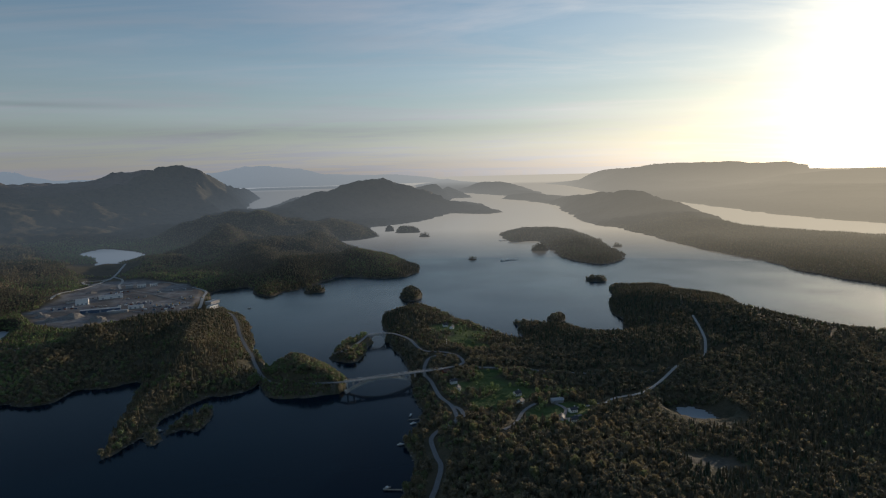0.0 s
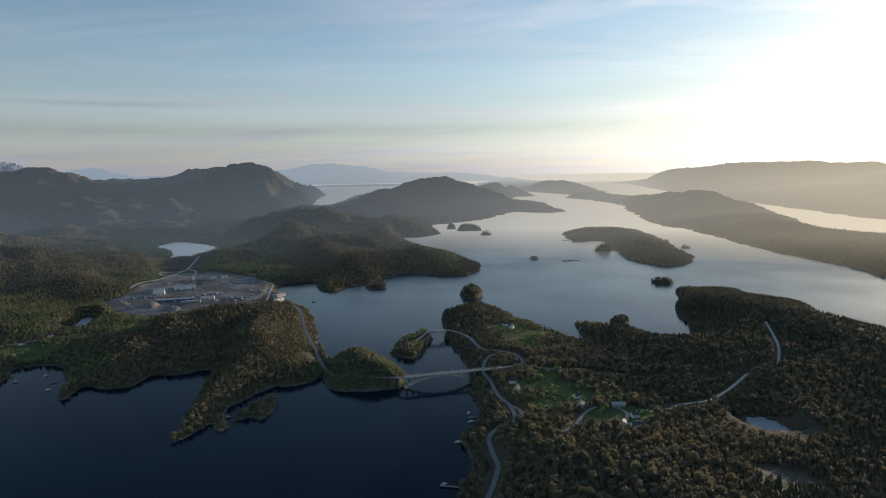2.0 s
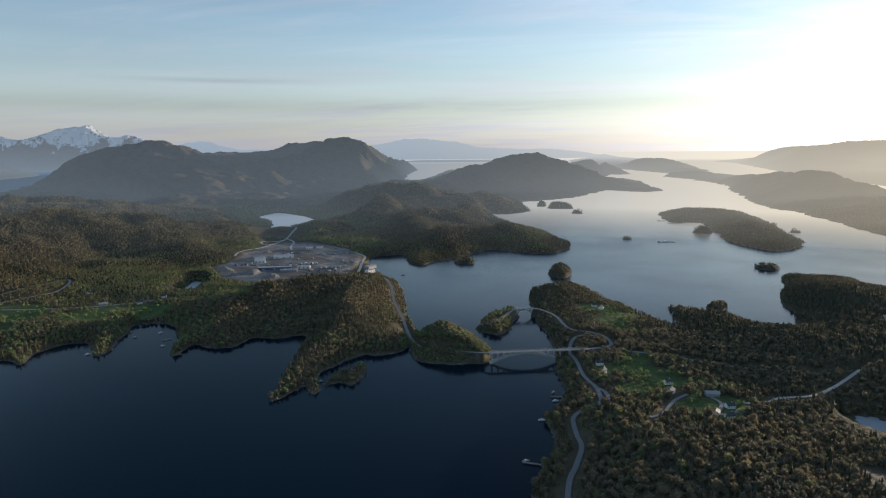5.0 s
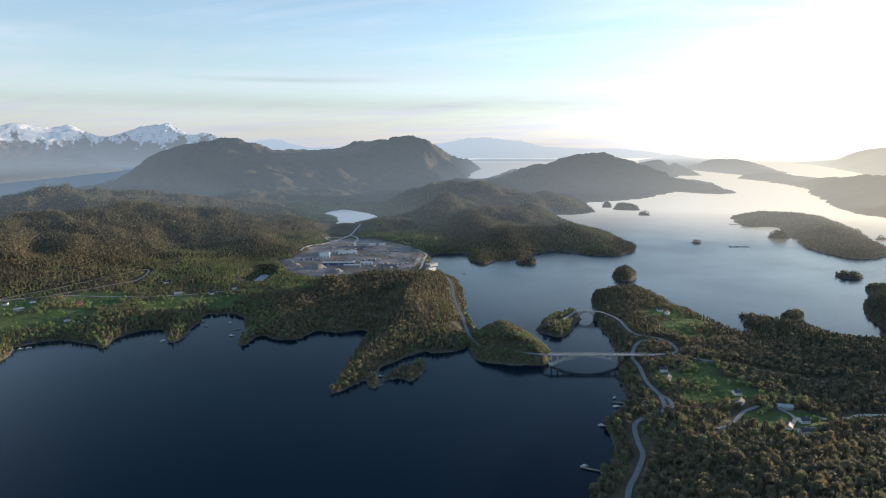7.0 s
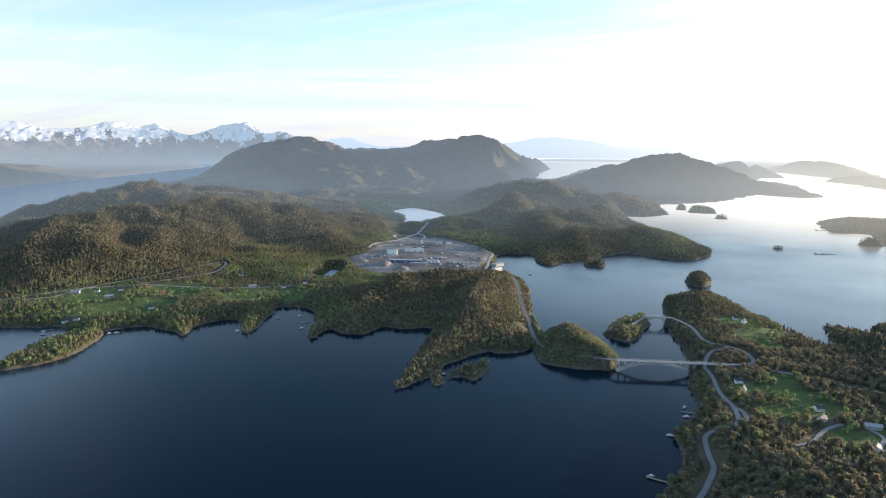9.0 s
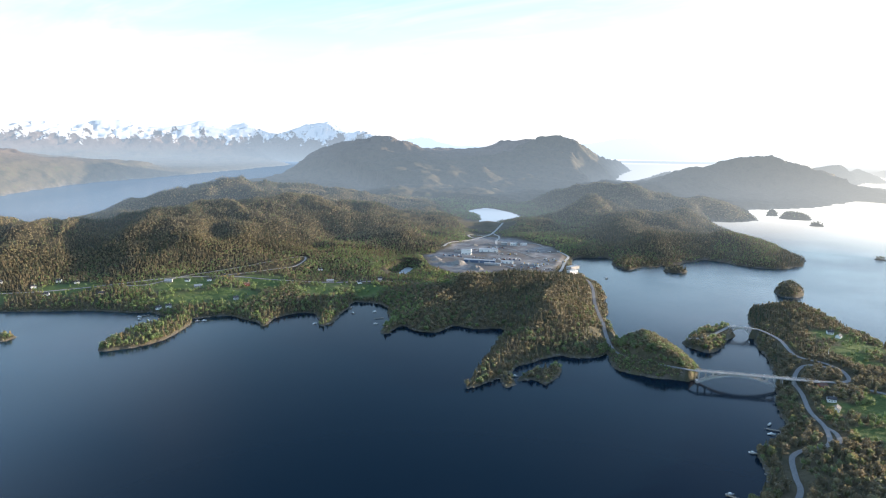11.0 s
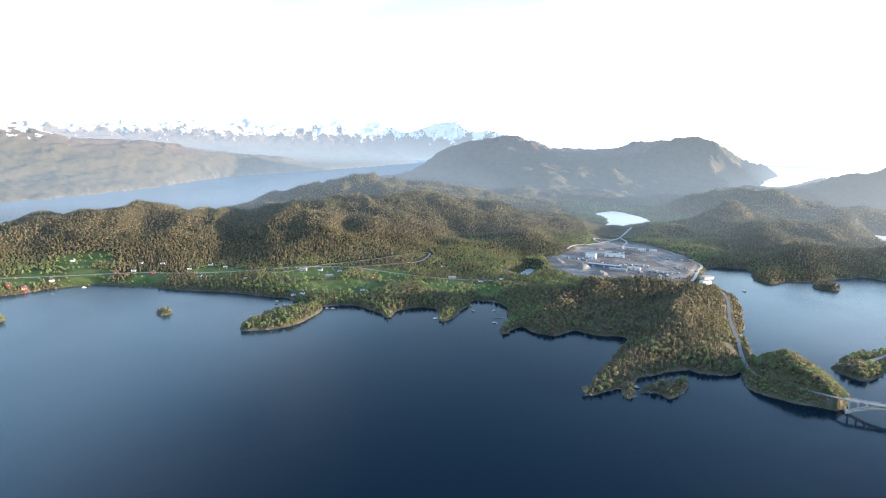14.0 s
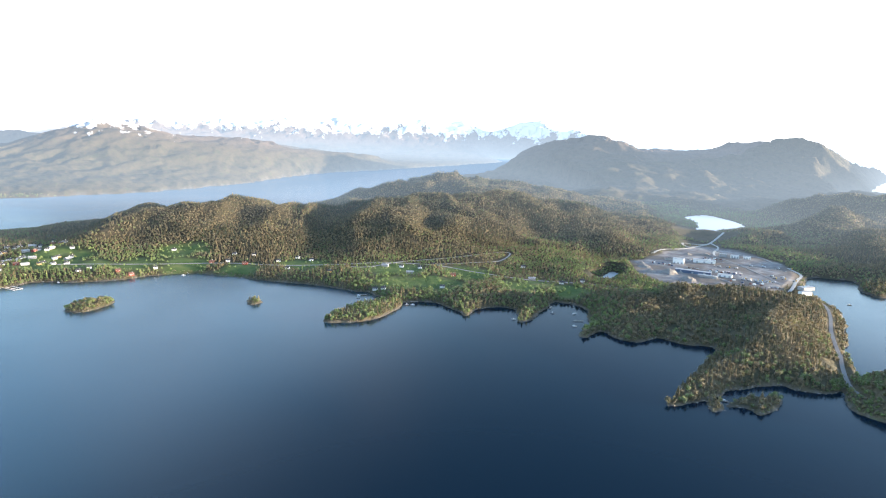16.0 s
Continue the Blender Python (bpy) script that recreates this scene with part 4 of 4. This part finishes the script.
def strip(pts, half, thick, bm=None):
    """A flat band along a line with heights; its top lies on the line."""
    bm = bm or bmesh.new()
    p = np.array(pts, float)
    d = np.gradient(p[:, :2], axis=0)
    d /= np.linalg.norm(d, axis=1)[:, None]
    s = np.stack([-d[:, 1], d[:, 0]], 1) * half
    rows = []
    for (x, y, z), (a, b) in zip(p, s):
        rows.append([bm.verts.new(c) for c in ((x + a, y + b, z), (x - a, y - b, z), (x - a, y - b, z - thick), (x + a, y + b, z - thick))])
    for r, q in zip(rows, rows[1:]):
        for k in range(4):
            bm.faces.new((r[k], q[k], q[(k + 1) % 4], r[(k + 1) % 4]))
    bm.faces.new(rows[0])
    bm.faces.new(rows[-1][::-1])
    bmesh.ops.recalc_face_normals(bm, faces=bm.faces)
    return bm


def thing(name, label, category, m=None, group=""):
    ob = tagged(new(name), label, category, group)
    if m is not None:
        ob.matrix_basis = m
    return ob


def heights(places):
    p = np.array([q[:2] for q in places], float)
    return lie(p[:, 0], p[:, 1])[0]


GREY_STEEL = plain("grey sheet steel", (0.35, 0.36, 0.37), 0.5)
RED_PAINT = plain("barn red paint", (0.22, 0.06, 0.045), 0.7, 0.12)
OCHRE_PAINT = plain("ochre paint", (0.52, 0.34, 0.12), 0.7, 0.12)
GREY_PAINT = plain("grey boards", (0.36, 0.35, 0.33), 0.75, 0.15)
SLATE = plain("dark slate", (0.07, 0.07, 0.075), 0.6, 0.3)
TILE = plain("red roof tile", (0.15, 0.085, 0.07), 0.75, 0.25)
GLASS = plain("window glass", (0.03, 0.035, 0.04), 0.08, 0.1)
WOODEN = plain("weathered planks", (0.30, 0.25, 0.19), 0.85)
CRUSHED = plain("crushed stone", (0.22, 0.205, 0.185), 0.95, 0.3, 0.4)
YELLOW = plain("yellow machine paint", (0.62, 0.38, 0.04), 0.5, 0.1)
BLUE = plain("blue container paint", (0.09, 0.13, 0.20), 0.6, 0.2)
RUST = plain("rusty red container paint", (0.16, 0.07, 0.05), 0.7, 0.25)
DARK = plain("dark rubber and plastic", (0.03, 0.03, 0.032), 0.7, 0.2)

# roads
for pts, width, label in ROADS:
    me = bpy.data.meshes.new("road")
    rb = strip([(x, y, z + 0.35) for x, y, z in pts], width / 2, 0.6)
    rb.to_mesh(me)
    rb.free()
    loose = label.split()[0] in ("slip", "works", "hill", "north")
    me.materials.append(GRAVEL if loose else ASPHALT)
    tagged(new("road", me), ("pale gravel " if loose else "narrow grey asphalt ") + label, "road", kind="structure")


# the long arch bridge
def arch_bridge(label, a, b, deck_z, half, a0, a1, foot_z, rib, columns, tail=0.0):
    """Deck from a to b; the arch springs at fractions a0 and a1 of its length."""
    a, b = np.array(a, float), np.array(b, float)
    length = float(np.linalg.norm(b - a))
    turn = math.degrees(math.atan2(b[1] - a[1], b[0] - a[0]))
    root = thing("arch_bridge", label, "bridge", pose(a[0], a[1], 0, 0, 0, turn))
    part("deck", block(length, half * 2, 0.9, length / 2, 0, deck_z - 0.9, 0.1), CONCRETE, root)
    part("roadway", block(length - 0.4, half * 2 - 1.2, 0.12, length / 2, 0, deck_z, 0.0), ASPHALT, root)
    for side in (-1, 1):
        rail = part("railing", block(length, 0.12, 0.12, length / 2, side * (half - 0.25), deck_z + 1.0), WHITE, root)
        for k in range(int(length / 4) + 1):
            part("railing_post", block(0.12, 0.12, 1.0, min(k * 4, length - 0.2) + 0.1, side * (half - 0.25), deck_z), WHITE, rail)
    x0, x1 = a0 * length, a1 * length
    top = deck_z - 1.1

    def crown(x):
        t = (x - (x0 + x1) / 2) / ((x1 - x0) / 2)
        return foot_z + (top - foot_z) * (1 - t * t)

    for side in (-1, 1):
        xs = np.linspace(x0, x1, 33)
        line = [(x, side * (half - 1.2), crown(x)) for x in xs]
        part("arch_rib", strip(line, 0.7, rib), CONCRETE, root)
    for side in (-1, 1):
        for x in columns:
            xx = x * length
            foot = crown(xx) - 0.3 if x0 < xx < x1 else foot_z - 4
            if top - foot > 0.8:
                part("column", block(0.9, 0.9, deck_z - 0.9 - foot, xx, side * (half - 1.2), foot), CONCRETE, root)
    for x in (x0, x1):
        part("abutment", block(4.5, half * 2, 4.5, x, 0, foot_z - 3.5, 0.3), CONCRETE, root)
    return root


arch_bridge("long pale concrete arch bridge over the sound", (-131, 826), (6, 872), 16.2, 4.2, 0.02, 0.72, 2.0, 1.8,
            (0.03, 0.09, 0.15, 0.22, 0.52, 0.59, 0.65, 0.71, 0.80, 0.90))
arch_bridge("small grey concrete arch bridge to a wooded islet", (-127, 1075.5), (-90, 1087), 15.0, 3.0, 0.06, 0.94, 1.0, 1.3,
            (0.08, 0.17, 0.26, 0.74, 0.83, 0.92))


# houses
def house(kind, mats, size, label):
    wall_m, roof_m = mats
    L, W, E, P = size
    root = thing("house", label, "house", group="houses along the shore")
    bm = block(L, W, E, 0, 0, -1.5)
    for s in (-1, 1):
        v = [bm.verts.new(c) for c in ((s * L / 2, -W / 2, E - 1.5), (s * L / 2, W / 2, E - 1.5), (s * L / 2, 0, E - 1.5 + P))]
        bm.faces.new(v if s > 0 else v[::-1])
    part("wall", bm, wall_m, root)
    rb = bmesh.new()
    o = 0.5
    for s in (-1, 1):
        low, high = (s * (W / 2 + o), E - 1.5 - o * P / (W / 2)), (0, E - 1.5 + P)
        pts = [(x, y, z + dz) for dz in (0, 0.25) for x, y, z in ((-L / 2 - o, *low), (L / 2 + o, *low), (L / 2 + o, *high), (-L / 2 - o, *high))]
        v = [rb.verts.new(p) for p in pts]
        for f in ((0, 1, 2, 3), (7, 6, 5, 4), (0, 4, 5, 1), (1, 5, 6, 2), (2, 6, 7, 3), (3, 7, 4, 0)):
            rb.faces.new([v[i] for i in f])
    bmesh.ops.recalc_face_normals(rb, faces=rb.faces)
    roof = part("roof", rb, roof_m, root)
    part("chimney", block(0.8, 0.8, 1.6, L * 0.2, 0, E - 1.7 + P), CONCRETE, roof)
    for s in (-1, 1):
        for k in (-0.3, 0.0, 0.3):
            if s < 0 and k == 0:
                part("door", block(1.0, 0.12, 2.1, 0, s * (W / 2 + 0.03), 0.0), GREY_PAINT, root)
                continue
            win = part("window", block(1.3, 0.10, 1.3, L * k, s * (W / 2 + 0.03), 0.9), WHITE, root)
            part("pane", block(1.05, 0.06, 1.05, L * k, s * (W / 2 + 0.08), 1.02), GLASS, win)
    return root


KINDS = [house(0, (WHITE, SLATE), (9, 6.8, 4.7, 2.3), "white wooden house with a dark slate roof"),
         house(1, (RED_PAINT, TILE), (10, 7, 4.7, 2.5), "red wooden house with a tiled roof"),
         house(2, (OCHRE_PAINT, SLATE), (9, 6.8, 4.7, 2.3), "ochre wooden house with a dark roof"),
         house(3, (GREY_PAINT, GREY_STEEL), (15, 7.5, 4.5, 2.0), "long grey barn with a metal roof")]
used = set()
for (hx, hy, turn, kind), hz in zip(HOUSES, heights(HOUSES)):
    m = pose(hx, hy, hz + 0.6, 0, 0, turn)
    if kind in used:
        copy_thing(KINDS[kind], m)
    else:
        KINDS[kind].matrix_basis = m
        used.add(kind)

# the stone works on the levelled ground
QZ = 15.0


def hall(x, y, L, W, h, turn, wall_m, roof_m, label, doors=3):
    root = thing("works_hall", label, "industrial building", pose(x, y, QZ - 0.5, 0, 0, turn), "halls of the stone works")
    part("wall", block(L, W, h + 0.5, 0, 0, 0, 0.08), wall_m, root)
    part("roof", block(L + 0.8, W + 0.8, 0.5, 0, 0, h + 0.5, 0.1), roof_m, root)
    for k in range(doors):
        part("gate", block(4.0, 0.2, min(4.5, h * 0.7), -L / 2 + (k + 0.5) * L / doors, -W / 2 - 0.06, 0.5), GREY_STEEL, root)
    for k in range(2):
        part("roof_vent", block(1.6, 1.6, 1.2, -L / 4 + k * L / 2, 0, h + 1.0, 0.15), GREY_STEEL, root)
    return root


for x, y, L, W, h, turn, wm, rm, text in (
        (-820, 1415, 26, 16, 13, 25, WHITE, GREY_STEEL, "tall white works hall with a flat roof"),
        (-790, 1485, 52, 16, 8, 28, WHITE, GREY_STEEL, "long cream works hall with a flat roof"),
        (-735, 1335, 78, 14, 6, 20, BLUE, GREY_STEEL, "long blue-grey works shed"),
        (-672, 1362, 30, 12, 6, 20, WHITE, GREY_STEEL, "low white works shed"),
        (-785, 1632, 20, 11, 7, 30, WHITE, GREY_STEEL, "white site cabin block"),
        (-757, 1642, 18, 11, 7, 30, WHITE, GREY_STEEL, "white site cabin block"),
        (-812, 1622, 18, 11, 7, 30, GREY_PAINT, GREY_STEEL, "grey site cabin block"),
        (-512, 1392, 30, 16, 6, 70, GREY_PAINT, GREY_STEEL, "grey quayside hall beside the water"),
        (-493, 1338, 24, 11, 7, 65, WHITE, GREY_STEEL, "white quayside hall beside the water"),
        (-690, 1318, 40, 10, 5, 20, GREY_PAINT, GREY_STEEL, "low grey works shed"),
        (-860, 1440, 22, 12, 5, 40, GREY_PAINT, SLATE, "low grey works shed with a dark roof")):
    hall(x, y, L, W, h, turn, wm, rm, text)


def container(mat, label):
    root = thing("container", label, "container", group="containers at the works")
    part("body", block(6.1, 2.45, 2.6, 0, 0, 0, 0.06), mat, root)
    for k in range(9):
        part("rib", block(0.18, 2.55, 2.3, -2.7 + k * 0.675, 0, 0.15), mat, root)
    part("door", block(0.08, 2.2, 2.3, 3.06, 0, 0.15), GREY_STEEL, root)
    return root


def truck(mat, label):
    root = thing("truck", label, "truck", group="trucks at the works")
    part("cab", block(2.2, 2.5, 2.8, 3.4, 0, 0.7, 0.25), mat, root)
    part("windscreen", block(0.08, 2.1, 0.9, 4.5, 0, 2.2), GLASS, root)
    part("tipper_body", block(6.0, 2.6, 1.9, -0.9, 0, 1.2, 0.12), GREY_STEEL, root)
    part("chassis", block(8.0, 1.2, 0.5, 0, 0, 0.7), DARK, root)
    for sx in (-3.0, -1.6, 3.0):
        for sy in (-1.1, 1.1):
            wb = bmesh.new()
            bmesh.ops.create_cone(wb, cap_ends=True, segments=12, radius1=0.55, radius2=0.55, depth=0.4, matrix=Matrix.Translation((sx, sy, 0.55)) @ Matrix.Rotation(math.pi / 2, 4, "X"))
            part("wheel", wb, DARK, root)
    return root


def car(mat, label):
    root = thing("car", label, "car", group="cars parked at the works")
    part("body", block(4.3, 1.8, 0.75, 0, 0, 0.35, 0.18), mat, root)
    part("cabin", block(2.3, 1.6, 0.6, -0.2, 0, 1.05, 0.2), GLASS, root)
    for sx in (-1.35, 1.35):
        for sy in (-0.85, 0.85):
            wb = bmesh.new()
            bmesh.ops.create_cone(wb, cap_ends=True, segments=10, radius1=0.34, radius2=0.34, depth=0.22, matrix=Matrix.Translation((sx, sy, 0.34)) @ Matrix.Rotation(math.pi / 2, 4, "X"))
            part("wheel", wb, DARK, root)
    return root


def strew(protos, places, rng):
    for k, ((x, y, turn), z) in enumerate(zip(places, heights(places))):
        p = protos[k % len(protos)]
        m = pose(x, y, z + 0.15, 0, 0, turn)
        if k < len(protos):
            p.matrix_basis = m
        else:
            copy_thing(p, m)


drop = np.random.default_rng(23)


def rows(cx, cy, n, m, dx, dy, turn, jitter=1.0):
    c, s = math.cos(radians(turn)), math.sin(radians(turn))
    out = []
    for i in range(n):
        for j in range(m):
            if drop.uniform() < 0.25:
                continue
            a, b = i * dx + drop.uniform(-1, 1) * jitter, j * dy + drop.uniform(-1, 1) * jitter
            out.append((cx + a * c - b * s, cy + a * s + b * c, turn + drop.uniform(-6, 6) + (90 if drop.uniform() < 0.3 else 0)))
    return out


strew([container(WHITE, "white steel freight container on bare ground"), container(BLUE, "blue steel freight container on bare ground"), container(RUST, "rusty red steel freight container on bare ground")],
      rows(-720, 1385, 6, 3, 13, 9, 20, 3) + rows(-850, 1350, 5, 3, 12, 10, 25, 3) + rows(-640, 1330, 6, 2, 12, 12, 15, 3) + rows(-820, 1540, 4, 2, 14, 12, 30, 3), drop)
strew([truck(WHITE, "white tipper truck parked on bare ground"), truck(YELLOW, "yellow tipper truck parked on bare ground")],
      rows(-630, 1365, 6, 2, 11, 14, 20, 3) + rows(-760, 1440, 5, 2, 16, 14, 25, 4) + rows(-600, 1440, 3, 2, 22, 22, 40, 4) + rows(-700, 1540, 4, 2, 30, 25, 30, 6), drop)
strew([car(WHITE, "white car parked on bare ground"), car(GREY_STEEL, "grey car parked on bare ground"), car(RUST, "dark red car parked on bare ground")],
      rows(-620, 1290, 9, 3, 5, 9, 20, 1) + rows(-780, 1375, 8, 2, 5, 8, 20, 1) + rows(-560, 1330, 6, 2, 5, 8, 60, 1) + rows(-830, 1480, 6, 2, 5, 8, 30, 1), drop)


def heap(x, y, r, h, mat, label, seed):
    bm = bmesh.new()
    bmesh.ops.create_icosphere(bm, subdivisions=4, radius=1)
    low = [v for v in bm.verts if v.co.z < -0.05]
    bmesh.ops.delete(bm, geom=low, context="VERTS")
    for v in bm.verts:
        d = math.hypot(v.co.x, v.co.y)
        k = 1 + 0.25 * noise.noise((v.co.x * 2 + seed, v.co.y * 2, seed))
        v.co = (v.co.x * r * k, v.co.y * r * k, h * max(0, 1 - d ** 1.3) * (1 + 0.3 * noise.noise((v.co.x * 4, v.co.y * 4 + seed, 1))) - 0.5)
    me = bpy.data.meshes.new("gravel_mound")
    bm.to_mesh(me)
    bm.free()
    me.materials.append(mat)
    ob = tagged(new("gravel_mound", me), label, "gravel mound", "mounds of crushed stone")
    ob.matrix_basis = pose(x, y, QZ)


for k, (x, y, r, h) in enumerate(((-765, 1285, 22, 11), (-705, 1262, 17, 8), (-690, 1250, 13, 6), (-840, 1300, 16, 6), (-870, 1330, 12, 5), (-800, 1262, 14, 6), (-640, 1275, 10, 4), (-585, 1300, 14, 6), (-575, 1250, 10, 4), (-880, 1560, 14, 5), (-850, 1600, 12, 5), (-750, 1310, 9, 4))):
    heap(x, y, r, h, CRUSHED, "grey mound of crushed stone on bare ground", k * 3.1)


# boats, jetties and the fish farm
def boat(mat, label, L=8.0):
    root = thing("boat", label, "boat", group="boats along the shore")
    bm = bmesh.new()
    rows_ = []
    for k in range(7):
        t = k / 6
        w = 1.25 * (1 - max(0, (t - 0.45) / 0.55) ** 2) + 0.02
        x = (t - 0.5) * L
        rows_.append([bm.verts.new(c) for c in ((x, -w, 0.9 + 0.4 * t), (x, -w * 0.6, -0.2), (x, w * 0.6, -0.2), (x, w, 0.9 + 0.4 * t))])
    for p, q in zip(rows_, rows_[1:]):
        for k in range(3):
            bm.faces.new((p[k], q[k], q[k + 1], p[k + 1]))
        bm.faces.new((p[3], q[3], q[0], p[0]))
    bm.faces.new(rows_[0])
    bm.faces.new(rows_[-1][::-1])
    bmesh.ops.recalc_face_normals(bm, faces=bm.faces)
    part("hull", bm, mat, root)
    part("cabin", block(L * 0.3, 1.6, 1.3, -L * 0.05, 0, 1.0, 0.12), WHITE, root)
    part("windscreen", block(0.08, 1.3, 0.5, L * 0.1 + 0.02, 0, 1.6), GLASS, root)
    return root


BOATS = [boat(WHITE, "small white motor boat on calm water"), boat(GREY_PAINT, "small grey motor boat on calm water")]
for k, (x, y, turn) in enumerate(((-32, 712, 20), (-36, 738, 70), (-44, 655, 10), (-52, 560, 30), (-1005, 600, 20), (-990, 590, 40), (-970, 595, 10), (-900, 640, 60), (-893, 648, 50), (-910, 632, 70), (-760, 860, 30),
                                   (-335, 712, 20), (-725, 742, 60), (-1360, 385, 10), (-1345, 372, 60), (-715, 830, 15), (-690, 860, 80), (-430, 1395, 15), (-640, 800, 30), (-1395, 150, 20))):
    m = pose(x, y, 0.1, 0, 0, turn)
    if k < 2:
        BOATS[k].matrix_basis = m
    else:
        copy_thing(BOATS[k % 2], m)


def jetty(x, y, L, turn):
    root = thing("jetty", "weathered wooden jetty on posts", "jetty", pose(x, y, 0, 0, 0, turn), "jetties along the shore")
    for k in range(int(L / 1.5)):
        part("plank", block(1.35, 2.6, 0.14, k * 1.5, 0, 1.1), WOODEN, root)
    for k in range(int(L / 4) + 1):
        for s in (-1, 1):
            part("post", post(0.14, 0.14, 3.2, k * 4, s * 1.1, -2.0), WOODEN, root)


for x, y, L, turn in ((-24, 725, 16, 190), (-34, 655, 14, 180), (-38, 555, 18, 175), (-1000, 615, 18, 240), (-930, 650, 16, 230), (-715, 765, 14, 250), (-745, 860, 16, 300), (-1372, 390, 16, 330), (-650, 835, 16, 230), (-350, 690, 10, 20), (-905, 668, 14, 240)):
    jetty(x, y, L, turn)


def float_pen(x, y, L, W):
    root = thing("fish_pen", "floating grey fish farm pen with walkways", "fish farm", pose(x, y, 0, 0, 0, 25), "fish farm pens")
    for s in (-1, 1):
        part("walkway", block(L, 1.6, 0.8, 0, s * W / 2, -0.2, 0.1), GREY_PAINT, root)
    n = max(2, int(L / 14))
    for k in range(n + 1):
        part("crosswalk", block(1.4, W - 1.6, 0.7, -L / 2 + 0.7 + k * (L - 1.4) / n, 0, -0.2, 0.1), GREY_PAINT, root)
    part("feed_hut", block(5, 4, 3.2, -L / 2 + 3, W / 2, 0.6, 0.2), WHITE, root)


for x, y, L, W in ((255, 2050, 34, 16), (232, 2040, 28, 14), (335, 2560, 60, 14), (300, 2640, 50, 12), (-1430, 40, 70, 16), (-1400, 70, 60, 16)):
    float_pen(x, y, L, W)


# a ferry far out on the strait, and a flag pole on the point
def ferry():
    x, y, z = [float(q) for q in draw_in(FERRY_X, FERRY_Y, 0.0)]
    k = math.hypot(x, y) / math.hypot(FERRY_X, FERRY_Y)
    root = thing("ferry", "white car ferry crossing the strait", "ferry", pose(x, y, z, 0, 0, 30) @ Matrix.Diagonal((k, k, k, 1)))
    part("hull", block(62, 13, 5, 0, 0, -1.0, 1.2), WHITE, root)
    part("superstructure", block(40, 11, 5, 0, 0, 4.0, 0.6), WHITE, root)
    part("bridge", block(8, 12, 3, 4, 0, 9.0, 0.4), WHITE, root)
    part("funnel", post(1.6, 1.3, 5, -8, 0, 9.0, 10), BLUE, root)


FERRY_X, FERRY_Y = np.float64(-5880.0), np.float64(4518.0)
ferry()
pole = thing("flag_pole", "tall white flag pole on the grassy point", "flag pole", pose(14, 985, float(heights([(14, 985)])[0])))
part("pole", post(0.28, 0.14, 15, 0, 0, 0, 8), WHITE, pole)
part("base", block(1.2, 1.2, 0.8, 0, 0, -0.4, 0.1), CONCRETE, pole)


# the trees that stand out singly on the near shore
def tree(rng, conifer, label):
    root = thing("tree", label, "tree", group="trees on the near shore")
    v, f = stem(rng, 0.62 if not conifer else 0.95, 0.02, 5)
    part_from("trunk", v, f, BARK, root)
    if not conifer:
        for k in range(4):
            a = k * 1.6 + rng.uniform(0, 0.6)
            bv, bf = stem(rng, 0.30, 0.010, 4)
            mm = Matrix.Translation((0, 0, 0.28 + 0.06 * k)) @ Matrix.Rotation(a, 4, "Z") @ Matrix.Rotation(radians(48), 4, "Y")
            part_from("limb", [tuple(mm @ Vector(p)) for p in bv], bf, BARK, root)
    v, f = spiry(rng, 8, 9) if conifer else leafy(rng, 110)
    crown = part_from("crown", v, f, FOLIAGE, root)
    set_attr(crown.data, "tint", np.full(len(v), rng.uniform(0.05, 0.4) if conifer else rng.uniform(0.35, 0.85)))
    return root


def part_from(name, v, f, mat, parent):
    me = bpy.data.meshes.new(name)
    me.from_pydata(v, [], f)
    me.materials.append(mat)
    ob = new(name, me)
    ob.parent = parent
    return ob


def single_trees():
    rng = np.random.default_rng(77)
    protos = [tree(rng, False, "leafy birch in fresh green leaf on the shore") for _ in range(4)] + [tree(rng, True, "ragged dark spruce on the shore") for _ in range(3)]
    x, y, z, fm = FREE
    pick = rng.permutation(len(x))[:260]
    for k, i in list(enumerate(pick))[::-1]:      # the first of each kind is set up last, after its copies
        p = protos[k % 7]
        h = rng.uniform(6.5, 12)
        m = pose(x[i], y[i], z[i] - 0.3, 0, 0, rng.uniform(0, 360)) @ Matrix.Diagonal((h * 0.95, h * 0.95, h, 1))
        if k < 7:
            p.matrix_basis = m
        else:
            copy_thing(p, m)


single_trees()
